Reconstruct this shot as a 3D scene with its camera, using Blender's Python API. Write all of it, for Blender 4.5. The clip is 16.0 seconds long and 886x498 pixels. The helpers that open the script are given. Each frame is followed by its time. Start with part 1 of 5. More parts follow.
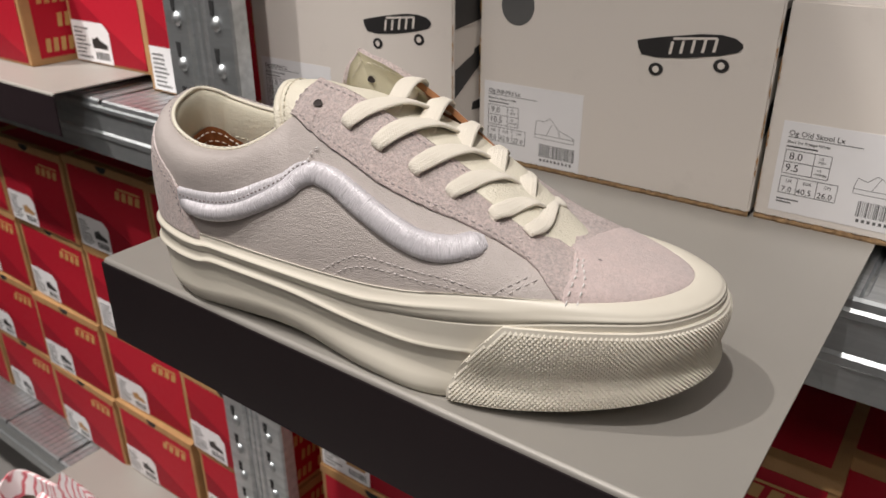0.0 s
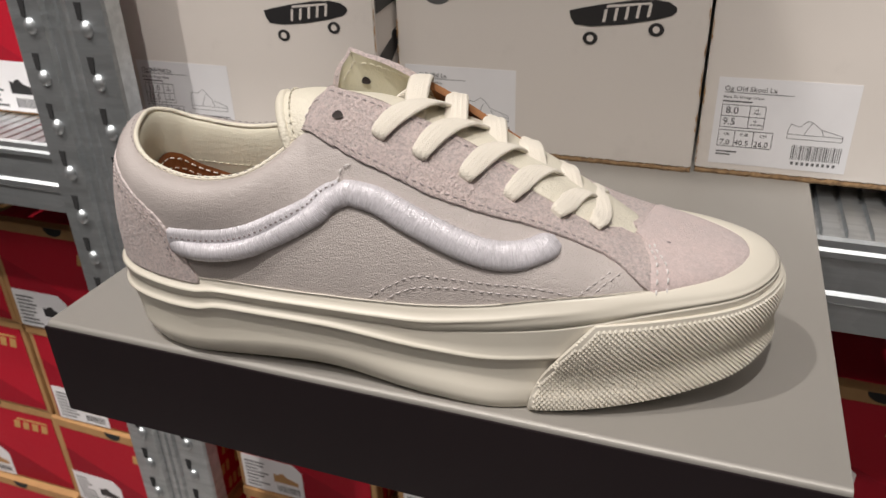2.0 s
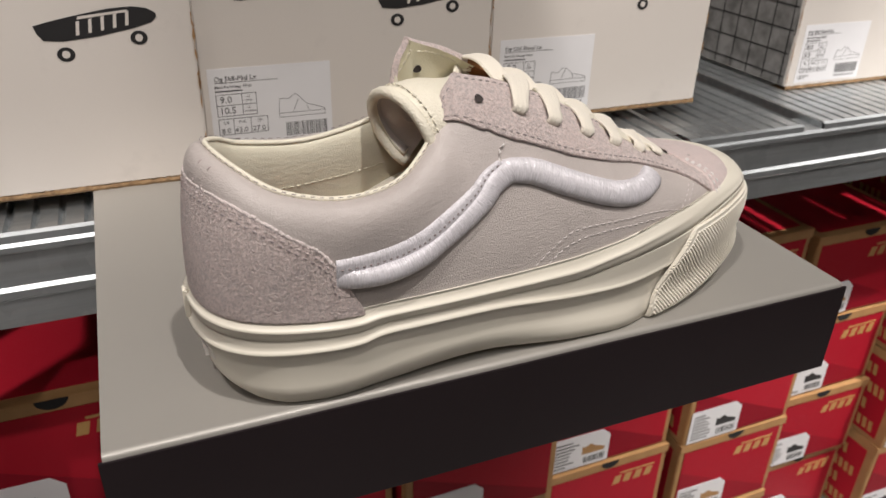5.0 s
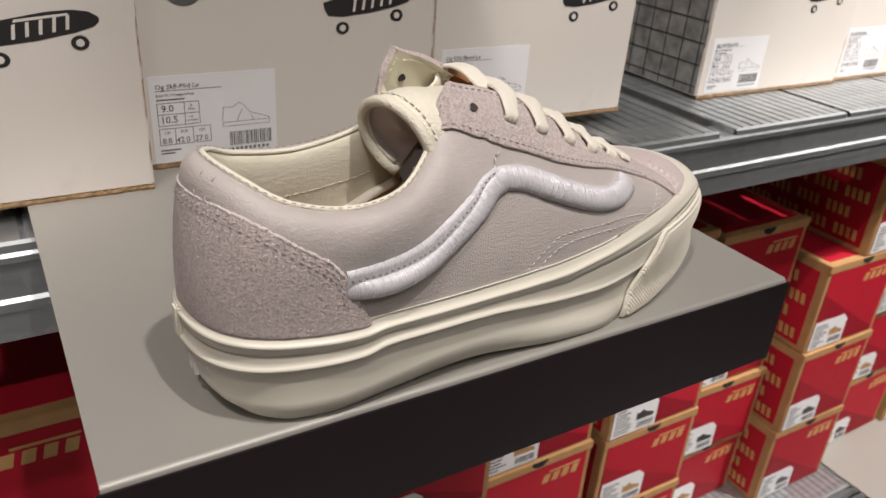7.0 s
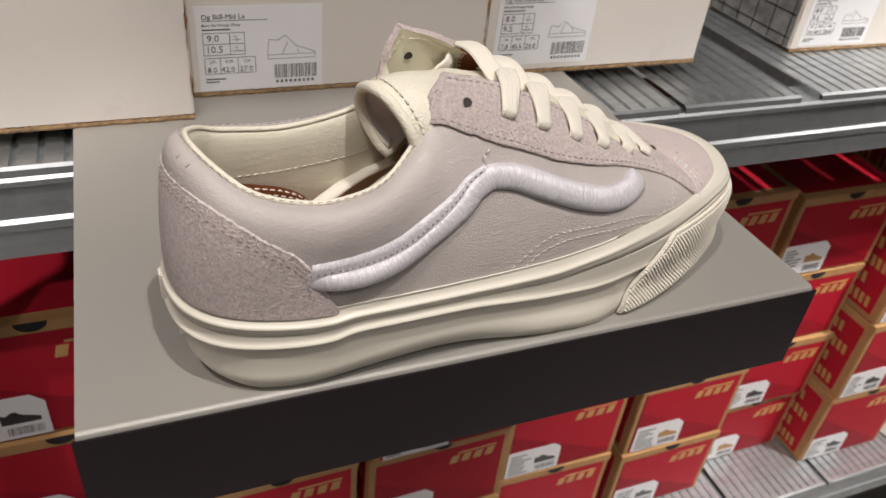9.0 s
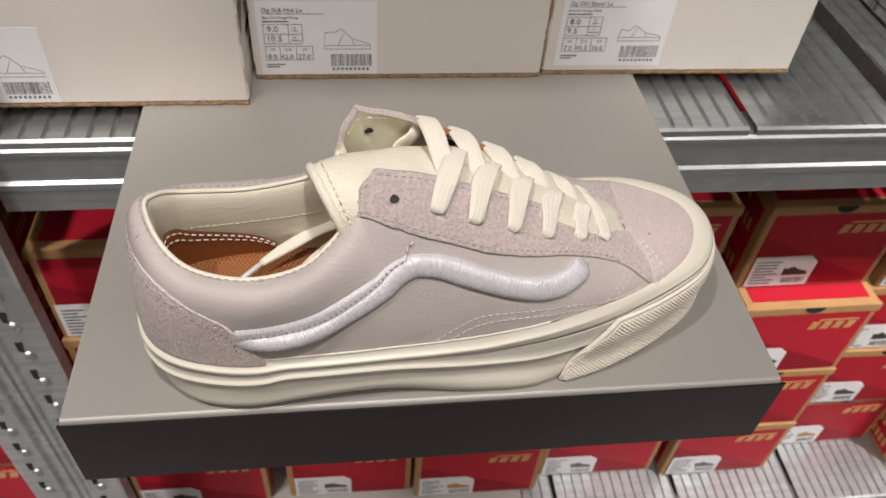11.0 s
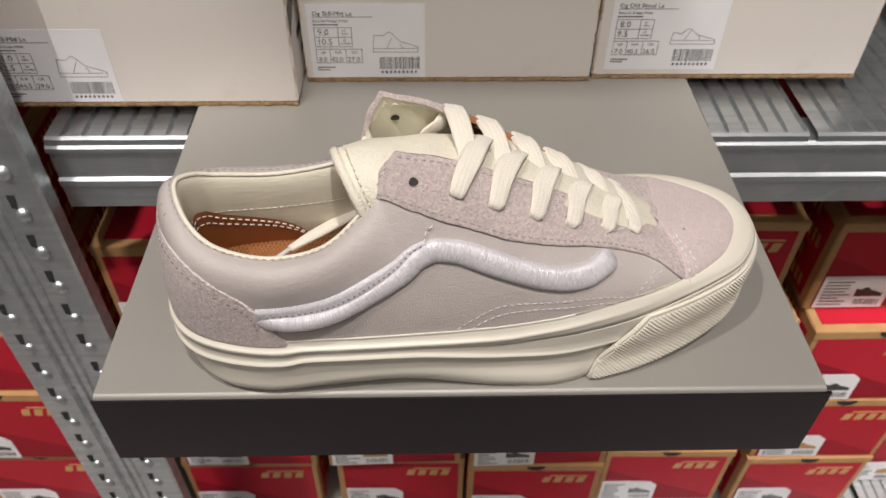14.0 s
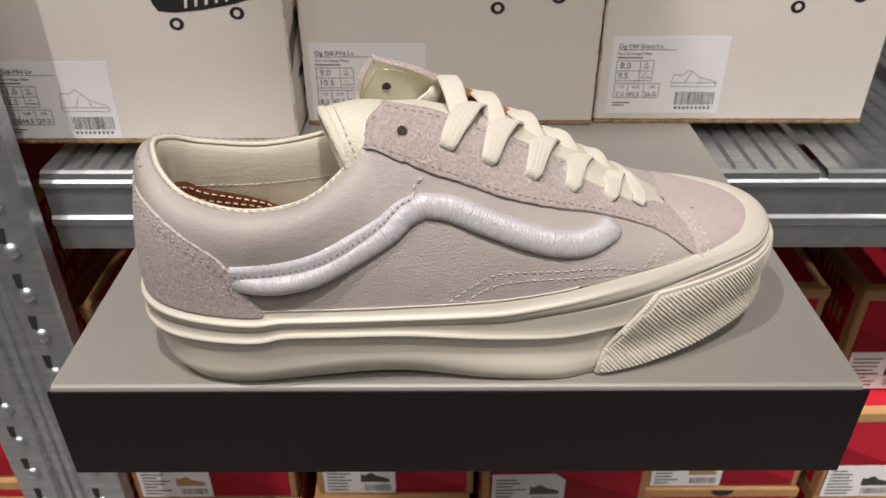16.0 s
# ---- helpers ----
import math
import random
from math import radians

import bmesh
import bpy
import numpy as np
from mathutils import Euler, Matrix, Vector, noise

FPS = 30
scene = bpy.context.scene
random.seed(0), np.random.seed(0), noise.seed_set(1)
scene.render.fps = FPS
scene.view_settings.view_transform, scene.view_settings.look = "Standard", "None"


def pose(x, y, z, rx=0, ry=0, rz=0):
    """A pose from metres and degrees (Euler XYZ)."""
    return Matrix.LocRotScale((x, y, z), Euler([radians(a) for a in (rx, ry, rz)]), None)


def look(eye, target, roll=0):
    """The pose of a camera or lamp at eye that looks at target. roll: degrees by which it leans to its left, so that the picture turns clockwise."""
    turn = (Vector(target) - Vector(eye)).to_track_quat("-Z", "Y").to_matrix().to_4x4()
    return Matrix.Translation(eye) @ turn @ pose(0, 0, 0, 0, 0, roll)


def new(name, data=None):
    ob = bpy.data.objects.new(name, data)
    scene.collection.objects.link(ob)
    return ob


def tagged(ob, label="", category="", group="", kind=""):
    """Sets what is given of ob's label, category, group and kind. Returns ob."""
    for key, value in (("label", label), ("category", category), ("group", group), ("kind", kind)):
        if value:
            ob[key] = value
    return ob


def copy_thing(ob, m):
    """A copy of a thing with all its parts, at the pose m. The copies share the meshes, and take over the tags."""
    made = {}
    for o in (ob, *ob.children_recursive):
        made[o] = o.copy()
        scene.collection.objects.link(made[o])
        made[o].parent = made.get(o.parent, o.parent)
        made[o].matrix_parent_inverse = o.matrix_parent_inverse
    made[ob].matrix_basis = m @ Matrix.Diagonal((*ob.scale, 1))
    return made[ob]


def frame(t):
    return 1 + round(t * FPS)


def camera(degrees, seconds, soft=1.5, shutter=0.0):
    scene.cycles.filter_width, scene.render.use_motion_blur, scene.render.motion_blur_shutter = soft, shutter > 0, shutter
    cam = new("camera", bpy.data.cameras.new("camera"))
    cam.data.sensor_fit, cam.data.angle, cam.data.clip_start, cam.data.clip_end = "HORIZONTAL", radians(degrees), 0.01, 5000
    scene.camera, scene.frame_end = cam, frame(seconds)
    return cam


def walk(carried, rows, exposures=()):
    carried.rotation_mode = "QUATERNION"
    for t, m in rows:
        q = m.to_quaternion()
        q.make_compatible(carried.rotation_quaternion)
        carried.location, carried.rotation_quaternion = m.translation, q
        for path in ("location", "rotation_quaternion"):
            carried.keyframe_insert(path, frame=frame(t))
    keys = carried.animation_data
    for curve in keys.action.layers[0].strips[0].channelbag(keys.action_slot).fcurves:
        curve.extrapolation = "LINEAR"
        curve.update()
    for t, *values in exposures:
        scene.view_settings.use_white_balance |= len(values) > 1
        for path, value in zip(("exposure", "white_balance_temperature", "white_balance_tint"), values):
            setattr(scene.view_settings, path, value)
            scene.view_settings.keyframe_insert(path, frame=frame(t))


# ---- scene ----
H = 1.0  # height of the shelf's top over the floor
cam = camera(60.0, 16.0)
# seconds; place from the middle of the display shelf's front edge; turn in degrees
PATH = [
    (0.0, 0.2167, -0.2066, 0.1970, 64.47, 0.12, 36.15),
    (0.5, 0.2128, -0.2070, 0.1973, 64.14, 0.43, 34.65),
    (1.0, 0.1984, -0.2129, 0.1987, 63.59, 0.80, 31.42),
    (1.5, 0.1647, -0.2188, 0.1996, 62.81, 1.26, 26.40),
    (2.0, 0.1170, -0.2303, 0.2035, 62.02, 1.61, 19.79),
    (2.5, 0.0668, -0.2425, 0.2067, 61.23, 1.78, 12.05),
    (3.0, 0.0150, -0.2476, 0.2065, 60.61, 1.73, 3.81),
    (3.5, -0.0340, -0.2505, 0.2048, 60.37, 1.50, -4.28),
    (6.0, -0.1850, -0.2257, 0.1994, 63.00, -3.27, -28.59),
    (6.5, -0.1878, -0.2219, 0.1991, 63.00, -3.72, -29.87),
    (7.0, -0.1889, -0.2193, 0.1987, 62.74, -3.87, -30.38),
    (7.5, -0.1854, -0.2191, 0.2004, 62.05, -3.95, -30.11),
    (8.0, -0.1835, -0.2174, 0.2015, 60.88, -4.10, -29.03),
    (8.5, -0.1702, -0.2191, 0.2126, 58.11, -4.65, -26.05),
    (9.0, -0.1404, -0.2189, 0.2361, 54.09, -5.43, -20.99),
    (11.5, -0.0301, -0.2022, 0.3306, 42.80, -2.56, -4.23),
    (12.0, -0.0248, -0.1996, 0.3285, 42.11, -1.67, -2.85),
    (12.5, -0.0210, -0.1994, 0.3271, 41.99, -1.06, -2.03),
    (13.0, -0.0199, -0.2003, 0.3250, 42.55, -0.80, -1.64),
    (13.5, -0.0186, -0.2079, 0.3220, 43.87, -0.59, -1.35),
    (14.0, -0.0173, -0.2188, 0.3119, 45.72, -0.49, -1.19),
    (14.5, -0.0152, -0.2229, 0.2944, 48.24, -0.34, -1.01),
    (15.0, -0.0122, -0.2305, 0.2710, 51.18, -0.22, -0.81),
    (15.5, -0.0106, -0.2405, 0.2525, 54.06, -0.15, -0.55),
    (16.0, -0.0080, -0.2504, 0.2358, 56.89, -0.06, -0.27),
]
walk(cam, [(t, pose(x, y, H + z, rx, ry, rz)) for t, x, y, z, rx, ry, rz in PATH])
# the phone's lens: sharp on the shoe, a little soft on what stands behind
cam.data.dof.use_dof, cam.data.dof.focus_distance, cam.data.dof.aperture_fstop = True, 0.34, 20.0

# ---- light ----
world = bpy.data.worlds.new("world")
scene.world = world
world.use_nodes = True
world.node_tree.nodes["Background"].inputs[0].default_value = (0.9, 0.92, 1.0, 1)
world.node_tree.nodes["Background"].inputs[1].default_value = 0.03


def lamp(name, kind, place, target, power, size, colour=(1, 0.94, 0.895), cone=70, blend=0.6):
    data = bpy.data.lights.new(name, kind)
    data.energy, data.color = power, colour
    if kind == "SPOT":
        data.shadow_soft_size, data.spot_size, data.spot_blend = size, radians(cone), blend
    else:
        data.shape, data.size, data.size_y = "RECTANGLE", size[0], size[1]
    ob = new(name, data)
    ob.matrix_world = look(place, target)
    return ob


# unseen spots over the aisle; the first two follow the shoe's shadows
lamp("unseen_spot", "SPOT", (-0.65, -0.45, H + 1.75), (0.02, 0.05, H), 59, 0.022)
lamp("unseen_spot", "SPOT", (0.10, -0.64, H + 1.75), (0.0, 0.06, H), 80, 0.025)
# two more added to brighten the boxes on the lower shelf
lamp("unseen_spot", "SPOT", (1.35, -0.50, 2.75), (1.12, 0.25, H - 0.50), 330, 0.04, cone=48)
lamp("unseen_spot", "SPOT", (-1.35, -0.60, 2.75), (-1.0, 0.25, H - 0.45), 200, 0.04, cone=48)
# two narrow ones added to brighten the outer white boxes
lamp("unseen_spot", "SPOT", (-1.1, -1.6, 2.7), (-0.31, 0.25, H + 0.10), 90, 0.03, cone=9, blend=0.7)
lamp("unseen_spot", "SPOT", (1.1, -1.6, 2.7), (0.31, 0.28, H + 0.10), 84, 0.03, cone=8, blend=0.7)
# broad unseen fill under the ceiling, added to soften the shade
lamp("ceiling_fill_light", "AREA", (0.0, -1.3, 2.74), (0.0, -1.3, 0), 20, (3.6, 0.6))

# ---- materials ----
def nodes_of(name):
    m = bpy.data.materials.new(name)
    m.use_nodes = True
    t = m.node_tree
    return m, t.nodes, t.links, t.nodes["Principled BSDF"]


def mixed(nd, ln, fac, a, b):
    n = nd.new("ShaderNodeMix")
    n.data_type = "RGBA"
    ln.new(fac, n.inputs[0])
    for sock, v in ((n.inputs[6], a), (n.inputs[7], b)):
        if isinstance(v, tuple):
            sock.default_value = (*v, 1)
        else:
            ln.new(v, sock)
    return n.outputs[2]


def tex_noise(nd, ln, vec, scale, detail=3, rough=0.55):
    n = nd.new("ShaderNodeTexNoise")
    n.inputs["Scale"].default_value, n.inputs["Detail"].default_value, n.inputs["Roughness"].default_value = scale, detail, rough
    ln.new(vec, n.inputs["Vector"])
    return n.outputs["Fac"]


def ramp(nd, ln, fac, lo, hi, a=0.0, b=1.0):
    n = nd.new("ShaderNodeMapRange")
    for k, v in (("From Min", lo), ("From Max", hi), ("To Min", a), ("To Max", b)):
        n.inputs[k].default_value = v
    ln.new(fac, n.inputs["Value"])
    return n.outputs[0]


def bump(nd, ln, bsdf, height, strength, dist, under=None):
    n = nd.new("ShaderNodeBump")
    n.inputs["Strength"].default_value, n.inputs["Distance"].default_value = strength, dist
    ln.new(height, n.inputs["Height"])
    if under is not None:
        ln.new(under, n.inputs["Normal"])
    ln.new(n.outputs[0], bsdf.inputs["Normal"])
    return n.outputs[0]


def surface(name, colour, other=None, rough=0.6, metal=0.0, coarse=30.0, fine=900.0, grain=0.2, depth=0.0002, spread=0.06, sheen=0.0, coat=0.0, spec=0.5, uv=False):
    """A material with patches of a second colour, fine grain in gloss and relief."""
    m, nd, ln, b = nodes_of(name)
    co = nd.new("ShaderNodeTexCoord").outputs["UV" if uv else "Object"]
    other = other or tuple(c * 0.86 for c in colour)
    big = ramp(nd, ln, tex_noise(nd, ln, co, coarse, 4), 0.35, 0.68)
    ln.new(mixed(nd, ln, big, colour, other), b.inputs["Base Color"])
    small = tex_noise(nd, ln, co, fine, 3, 0.65)
    ln.new(ramp(nd, ln, small, 0.3, 0.7, rough - spread, rough + spread), b.inputs["Roughness"])
    b.inputs["Metallic"].default_value = metal
    b.inputs["Specular IOR Level"].default_value = spec
    if sheen:
        b.inputs["Sheen Weight"].default_value, b.inputs["Sheen Roughness"].default_value = sheen, 0.5
    if coat:
        b.inputs["Coat Weight"].default_value, b.inputs["Coat Roughness"].default_value = coat, 0.25
    if grain:
        bump(nd, ln, b, small, grain, depth)
    return m


def leather(name, colour, cell=700.0, strength=0.35, rough=0.45, crease=0.0):
    """Leather: pebbled cells, pores and a slow change of tone."""
    m, nd, ln, b = nodes_of(name)
    co = nd.new("ShaderNodeTexCoord").outputs["Object"]
    warp = nd.new("ShaderNodeVectorMath")
    warp.operation = "MULTIPLY_ADD"
    nz = nd.new("ShaderNodeTexNoise")
    nz.inputs["Scale"].default_value = 160
    ln.new(co, nz.inputs["Vector"])
    ln.new(nz.outputs["Color"], warp.inputs[0])
    warp.inputs[1].default_value = (0.004, 0.004, 0.004)
    ln.new(co, warp.inputs[2])
    vo = nd.new("ShaderNodeTexVoronoi")
    vo.feature = "DISTANCE_TO_EDGE"
    vo.inputs["Scale"].default_value = cell
    ln.new(warp.outputs[0], vo.inputs["Vector"])
    edge = ramp(nd, ln, vo.outputs["Distance"], 0.0, 0.28)
    big = ramp(nd, ln, tex_noise(nd, ln, co, 45, 4), 0.3, 0.7)
    ln.new(mixed(nd, ln, big, colour, tuple(c * 0.9 for c in colour)), b.inputs["Base Color"])
    ln.new(ramp(nd, ln, tex_noise(nd, ln, co, 320, 3), 0.3, 0.7, rough - 0.07, rough + 0.08), b.inputs["Roughness"])
    b.inputs["Specular IOR Level"].default_value = 0.4
    n1 = bump(nd, ln, b, edge, strength, 0.00035)
    if crease:
        mp = nd.new("ShaderNodeMapping")
        mp.inputs["Scale"].default_value = (260, 420, 640)
        mp.inputs["Rotation"].default_value = (0, 0.5, 0)
        ln.new(co, mp.inputs["Vector"])
        bump(nd, ln, b, tex_noise(nd, ln, mp.outputs[0], 1.0, 4), crease, 0.0008, n1)
    return m


def suede(name, colour, tooth=1.0):
    """Suede: a nap of fine fibres, brushed lighter and darker in patches."""
    m, nd, ln, b = nodes_of(name)
    co = nd.new("ShaderNodeTexCoord").outputs["Object"]
    fine = tex_noise(nd, ln, co, 1250, 5, 0.75)
    nap = tex_noise(nd, ln, co, 75, 5, 0.65)
    c1 = mixed(nd, ln, ramp(nd, ln, nap, 0.34, 0.66), tuple(c * k for c, k in zip(colour, (0.90, 0.91, 0.92))), tuple(min(1, c * k) for c, k in zip(colour, (1.06, 1.02, 1.01))))
    c2 = mixed(nd, ln, ramp(nd, ln, fine, 0.44, 0.64), c1, tuple(c * (1 - 0.30 * tooth) for c in colour))
    worm = tex_noise(nd, ln, co, 620, 4, 0.7)
    c3 = mixed(nd, ln, ramp(nd, ln, worm, 0.44, 0.60, 0.0, 0.8 * tooth), c2, tuple(min(1, c * 1.18) for c in colour))
    ln.new(c3, b.inputs["Base Color"])
    b.inputs["Roughness"].default_value = 0.92
    b.inputs["Specular IOR Level"].default_value = 0.15
    b.inputs["Sheen Weight"].default_value, b.inputs["Sheen Roughness"].default_value = 0.35, 0.45
    n1 = bump(nd, ln, b, fine, 0.9 * tooth, 0.0011)
    bump(nd, ln, b, worm, 0.8 * tooth, 0.0020, n1)
    return m


def woven(name, colour, per_m_u=1500.0, per_m_v=900.0, strength=0.7, rough=0.85, depth=0.0006, dark=0.7):
    """Woven cloth: crossing threads along the UV's two ways (UV in metres)."""
    m, nd, ln, b = nodes_of(name)
    uv = nd.new("ShaderNodeTexCoord").outputs["UV"]
    outs = []
    for rot, k in ((0.62, per_m_u), (-0.62, per_m_v)):
        mp = nd.new("ShaderNodeMapping")
        mp.inputs["Rotation"].default_value = (0, 0, rot)
        ln.new(uv, mp.inputs["Vector"])
        w = nd.new("ShaderNodeTexWave")
        w.inputs["Scale"].default_value = k / 6.283 * 0.314
        w.inputs["Distortion"].default_value = 0.6
        w.inputs["Detail"].default_value = 1
        ln.new(mp.outputs[0], w.inputs["Vector"])
        outs.append(w.outputs["Fac"])
    mx = nd.new("ShaderNodeMath")
    mx.operation = "MAXIMUM"
    ln.new(outs[0], mx.inputs[0])
    ln.new(outs[1], mx.inputs[1])
    ln.new(mixed(nd, ln, mx.outputs[0], tuple(c * dark for c in colour), colour), b.inputs["Base Color"])
    b.inputs["Roughness"].default_value = rough
    b.inputs["Specular IOR Level"].default_value = 0.2
    b.inputs["Sheen Weight"].default_value = 0.2
    bump(nd, ln, b, mx.outputs[0], strength, depth)
    return m


def satin(name, colour):
    """Satin stitch: shining threads laid across the stripe (UV: along, across, in metres)."""
    m, nd, ln, b = nodes_of(name)
    uv = nd.new("ShaderNodeTexCoord").outputs["UV"]
    mp = nd.new("ShaderNodeMapping")
    mp.inputs["Scale"].default_value = (3200, 200, 1)
    ln.new(uv, mp.inputs["Vector"])
    th = tex_noise(nd, ln, mp.outputs[0], 1.0, 2, 0.6)
    mp2 = nd.new("ShaderNodeMapping")
    mp2.inputs["Scale"].default_value = (1500, 90, 1)
    ln.new(uv, mp2.inputs["Vector"])
    th2 = tex_noise(nd, ln, mp2.outputs[0], 1.0, 2, 0.6)
    ln.new(mixed(nd, ln, ramp(nd, ln, th, 0.35, 0.65), tuple(c * 0.74 for c in colour), colour), b.inputs["Base Color"])
    ln.new(ramp(nd, ln, th2, 0.3, 0.7, 0.34, 0.46), b.inputs["Roughness"])
    b.inputs["Metallic"].default_value = 0.15
    b.inputs["Specular IOR Level"].default_value = 0.9
    n1 = bump(nd, ln, b, th, 0.75, 0.0008)
    bump(nd, ln, b, th2, 0.12, 0.0006, n1)
    return m


def braid(name, colour):
    """Flat braided cotton: plaits lying side by side along the band, each of slanting threads (UV in metres)."""
    m, nd, ln, b = nodes_of(name)
    uv = nd.new("ShaderNodeTexCoord").outputs["UV"]
    sp = nd.new("ShaderNodeSeparateXYZ")
    ln.new(uv, sp.inputs[0])

    def calc(op, a, v):
        n = nd.new("ShaderNodeMath")
        n.operation = op
        ln.new(a, n.inputs[0])
        if isinstance(v, float):
            n.inputs[1].default_value = v
        else:
            ln.new(v, n.inputs[1])
        return n.outputs[0]

    across = calc("PINGPONG", calc("ADD", sp.outputs[1], 0.02), 0.0010)
    groove = ramp(nd, ln, across, 0.0, 0.0005, 0.55, 1.0)
    slant = calc("PINGPONG", calc("ADD", sp.outputs[0], calc("MULTIPLY", across, 1.1)), 0.00055)
    thread = ramp(nd, ln, slant, 0.0, 0.0003)
    height = calc("MULTIPLY", groove, calc("ADD", calc("MULTIPLY", thread, 0.6), 0.4))
    fluff = tex_noise(nd, ln, nd.new("ShaderNodeTexCoord").outputs["Object"], 1800, 4, 0.7)
    height = calc("ADD", height, calc("MULTIPLY", fluff, 0.5))
    ln.new(mixed(nd, ln, ramp(nd, ln, height, 0.3, 0.8), tuple(c * 0.88 for c in colour), colour), b.inputs["Base Color"])
    b.inputs["Roughness"].default_value = 0.9
    b.inputs["Specular IOR Level"].default_value = 0.15
    b.inputs["Sheen Weight"].default_value = 0.25
    bump(nd, ln, b, height, 0.7, 0.0007)
    return m


M_LEATHER = leather("smooth_leather", (0.52, 0.465, 0.442), 1200, 0.32, 0.37, 0.32)
M_GRAIN = leather("grained_leather", (0.545, 0.488, 0.462), 1050, 0.5, 0.42, 0.3)
M_SUEDE = suede("lilac_suede", (0.76, 0.640, 0.610))
M_NAP = suede("brushed_lilac_suede", (0.66, 0.55, 0.53), 0.5)
M_RAW = suede("raw_suede_edge", (0.74, 0.65, 0.63), 0.6)
M_CREAM = leather("cream_leather", (0.83, 0.775, 0.645), 620, 0.5, 0.45, 0.4)
M_LINING = leather("lining_leather", (0.75, 0.705, 0.57), 1300, 0.25, 0.5, 0.3)
M_RUBBER = surface("cream_rubber", (0.76, 0.715, 0.615), (0.73, 0.68, 0.58), 0.40, coarse=22, fine=500, grain=0.06, spread=0.08)
M_BUMPER = surface("bumper_rubber", (0.77, 0.725, 0.63), (0.73, 0.68, 0.585), 0.55, coarse=30, fine=900, grain=0.05)
M_TAG = surface("white_rubber", (0.84, 0.80, 0.76), None, 0.45)
M_LACE = braid("cotton_lace", (0.93, 0.862, 0.745))
M_FACING = leather("facing_leather", (0.86, 0.815, 0.63), 900, 0.2, 0.5, 0.1)
M_SATIN = satin("satin_thread", (0.84, 0.805, 0.845))
M_THREAD = surface("thread", (0.50, 0.42, 0.41), None, 0.6, coarse=200)
M_WHITETHREAD = surface("white_thread", (0.80, 0.76, 0.74), None, 0.55, coarse=300)
M_PALETHREAD = surface("pale_thread", (0.80, 0.74, 0.73), None, 0.6, coarse=200)
M_THREAD_DARK = surface("seam_thread", (0.30, 0.25, 0.25), None, 0.7, coarse=200)
M_TAN = woven("tan_canvas", (0.40, 0.155, 0.055), 3800, 3800, 0.8, 0.85, 0.0007, 0.5)
M_TANLEATHER = leather("tan_leather", (0.36, 0.13, 0.045), 1100, 0.2, 0.5)
M_TANEDGE = woven("tan_edge", (0.55, 0.25, 0.11), 3800, 3800, 0.6, 0.85, 0.0005, 0.6)
M_DARK = surface("dark_hole", (0.05, 0.040, 0.038), None, 0.9)
M_AGLET = surface("clear_aglet", (0.75, 0.73, 0.68), None, 0.2, coat=0.6)
M_STAND = surface("taupe_sheet", (0.365, 0.345, 0.315), (0.34, 0.322, 0.295), 0.44, coarse=5, fine=2200, grain=0.35, depth=0.0002, spread=0.12, metal=0.25)
M_FLANGE = surface("dark_laminate", (0.019, 0.0122, 0.0146), (0.015, 0.0096, 0.0115), 0.34, coarse=8, fine=1400, grain=0.12, depth=0.0001, spec=0.4)


def galvanised(name):
    """Zinc-coated steel: spangle, streaks along the roll and dull patches."""
    m, nd, ln, b = nodes_of(name)
    co = nd.new("ShaderNodeTexCoord").outputs["Object"]
    vo = nd.new("ShaderNodeTexVoronoi")
    vo.inputs["Scale"].default_value = 70
    ln.new(co, vo.inputs["Vector"])
    mp = nd.new("ShaderNodeMapping")
    mp.inputs["Scale"].default_value = (6, 150, 150)
    ln.new(co, mp.inputs["Vector"])
    st = tex_noise(nd, ln, mp.outputs[0], 1.0, 4)
    sp = nd.new("ShaderNodeSeparateColor")
    ln.new(vo.outputs["Color"], sp.inputs[0])
    c = mixed(nd, ln, sp.outputs[0], (0.53, 0.56, 0.575), (0.62, 0.645, 0.66))
    c = mixed(nd, ln, ramp(nd, ln, st, 0.4, 0.75), c, (0.44, 0.465, 0.48))
    ln.new(c, b.inputs["Base Color"])
    b.inputs["Metallic"].default_value = 0.93
    ln.new(ramp(nd, ln, st, 0.3, 0.7, 0.36, 0.50), b.inputs["Roughness"])
    bump(nd, ln, b, st, 0.2, 0.0004)
    return m


M_ZINC = galvanised("galvanised_steel")
M_SLOT = surface("slot_shadow", (0.012, 0.012, 0.013), None, 0.9)


def paperboard(name, colour, tint, rough=0.55, fibre=0.2, coat=0.0, spec=0.3):
    """Printed board; each box a little lighter or darker than the next, with scuffs."""
    m, nd, ln, b = nodes_of(name)
    co = nd.new("ShaderNodeTexCoord").outputs["Object"]
    oi = nd.new("ShaderNodeObjectInfo")
    base = mixed(nd, ln, oi.outputs["Random"], colour, tint)
    sc = tex_noise(nd, ln, co, 28, 5, 0.7)
    c = mixed(nd, ln, ramp(nd, ln, sc, 0.58, 0.82, 0, 0.5), base, tuple(x * 0.78 for x in colour))
    ln.new(c, b.inputs["Base Color"])
    fine = tex_noise(nd, ln, co, 600, 3)
    ln.new(ramp(nd, ln, fine, 0.3, 0.7, rough - 0.08, rough + 0.08), b.inputs["Roughness"])
    b.inputs["Specular IOR Level"].default_value = spec
    if coat:
        b.inputs["Coat Weight"].default_value = coat
    n1 = bump(nd, ln, b, fine, fibre, 0.0002)
    bump(nd, ln, b, tex_noise(nd, ln, co, 14, 2), 0.25, 0.004, n1)
    return m


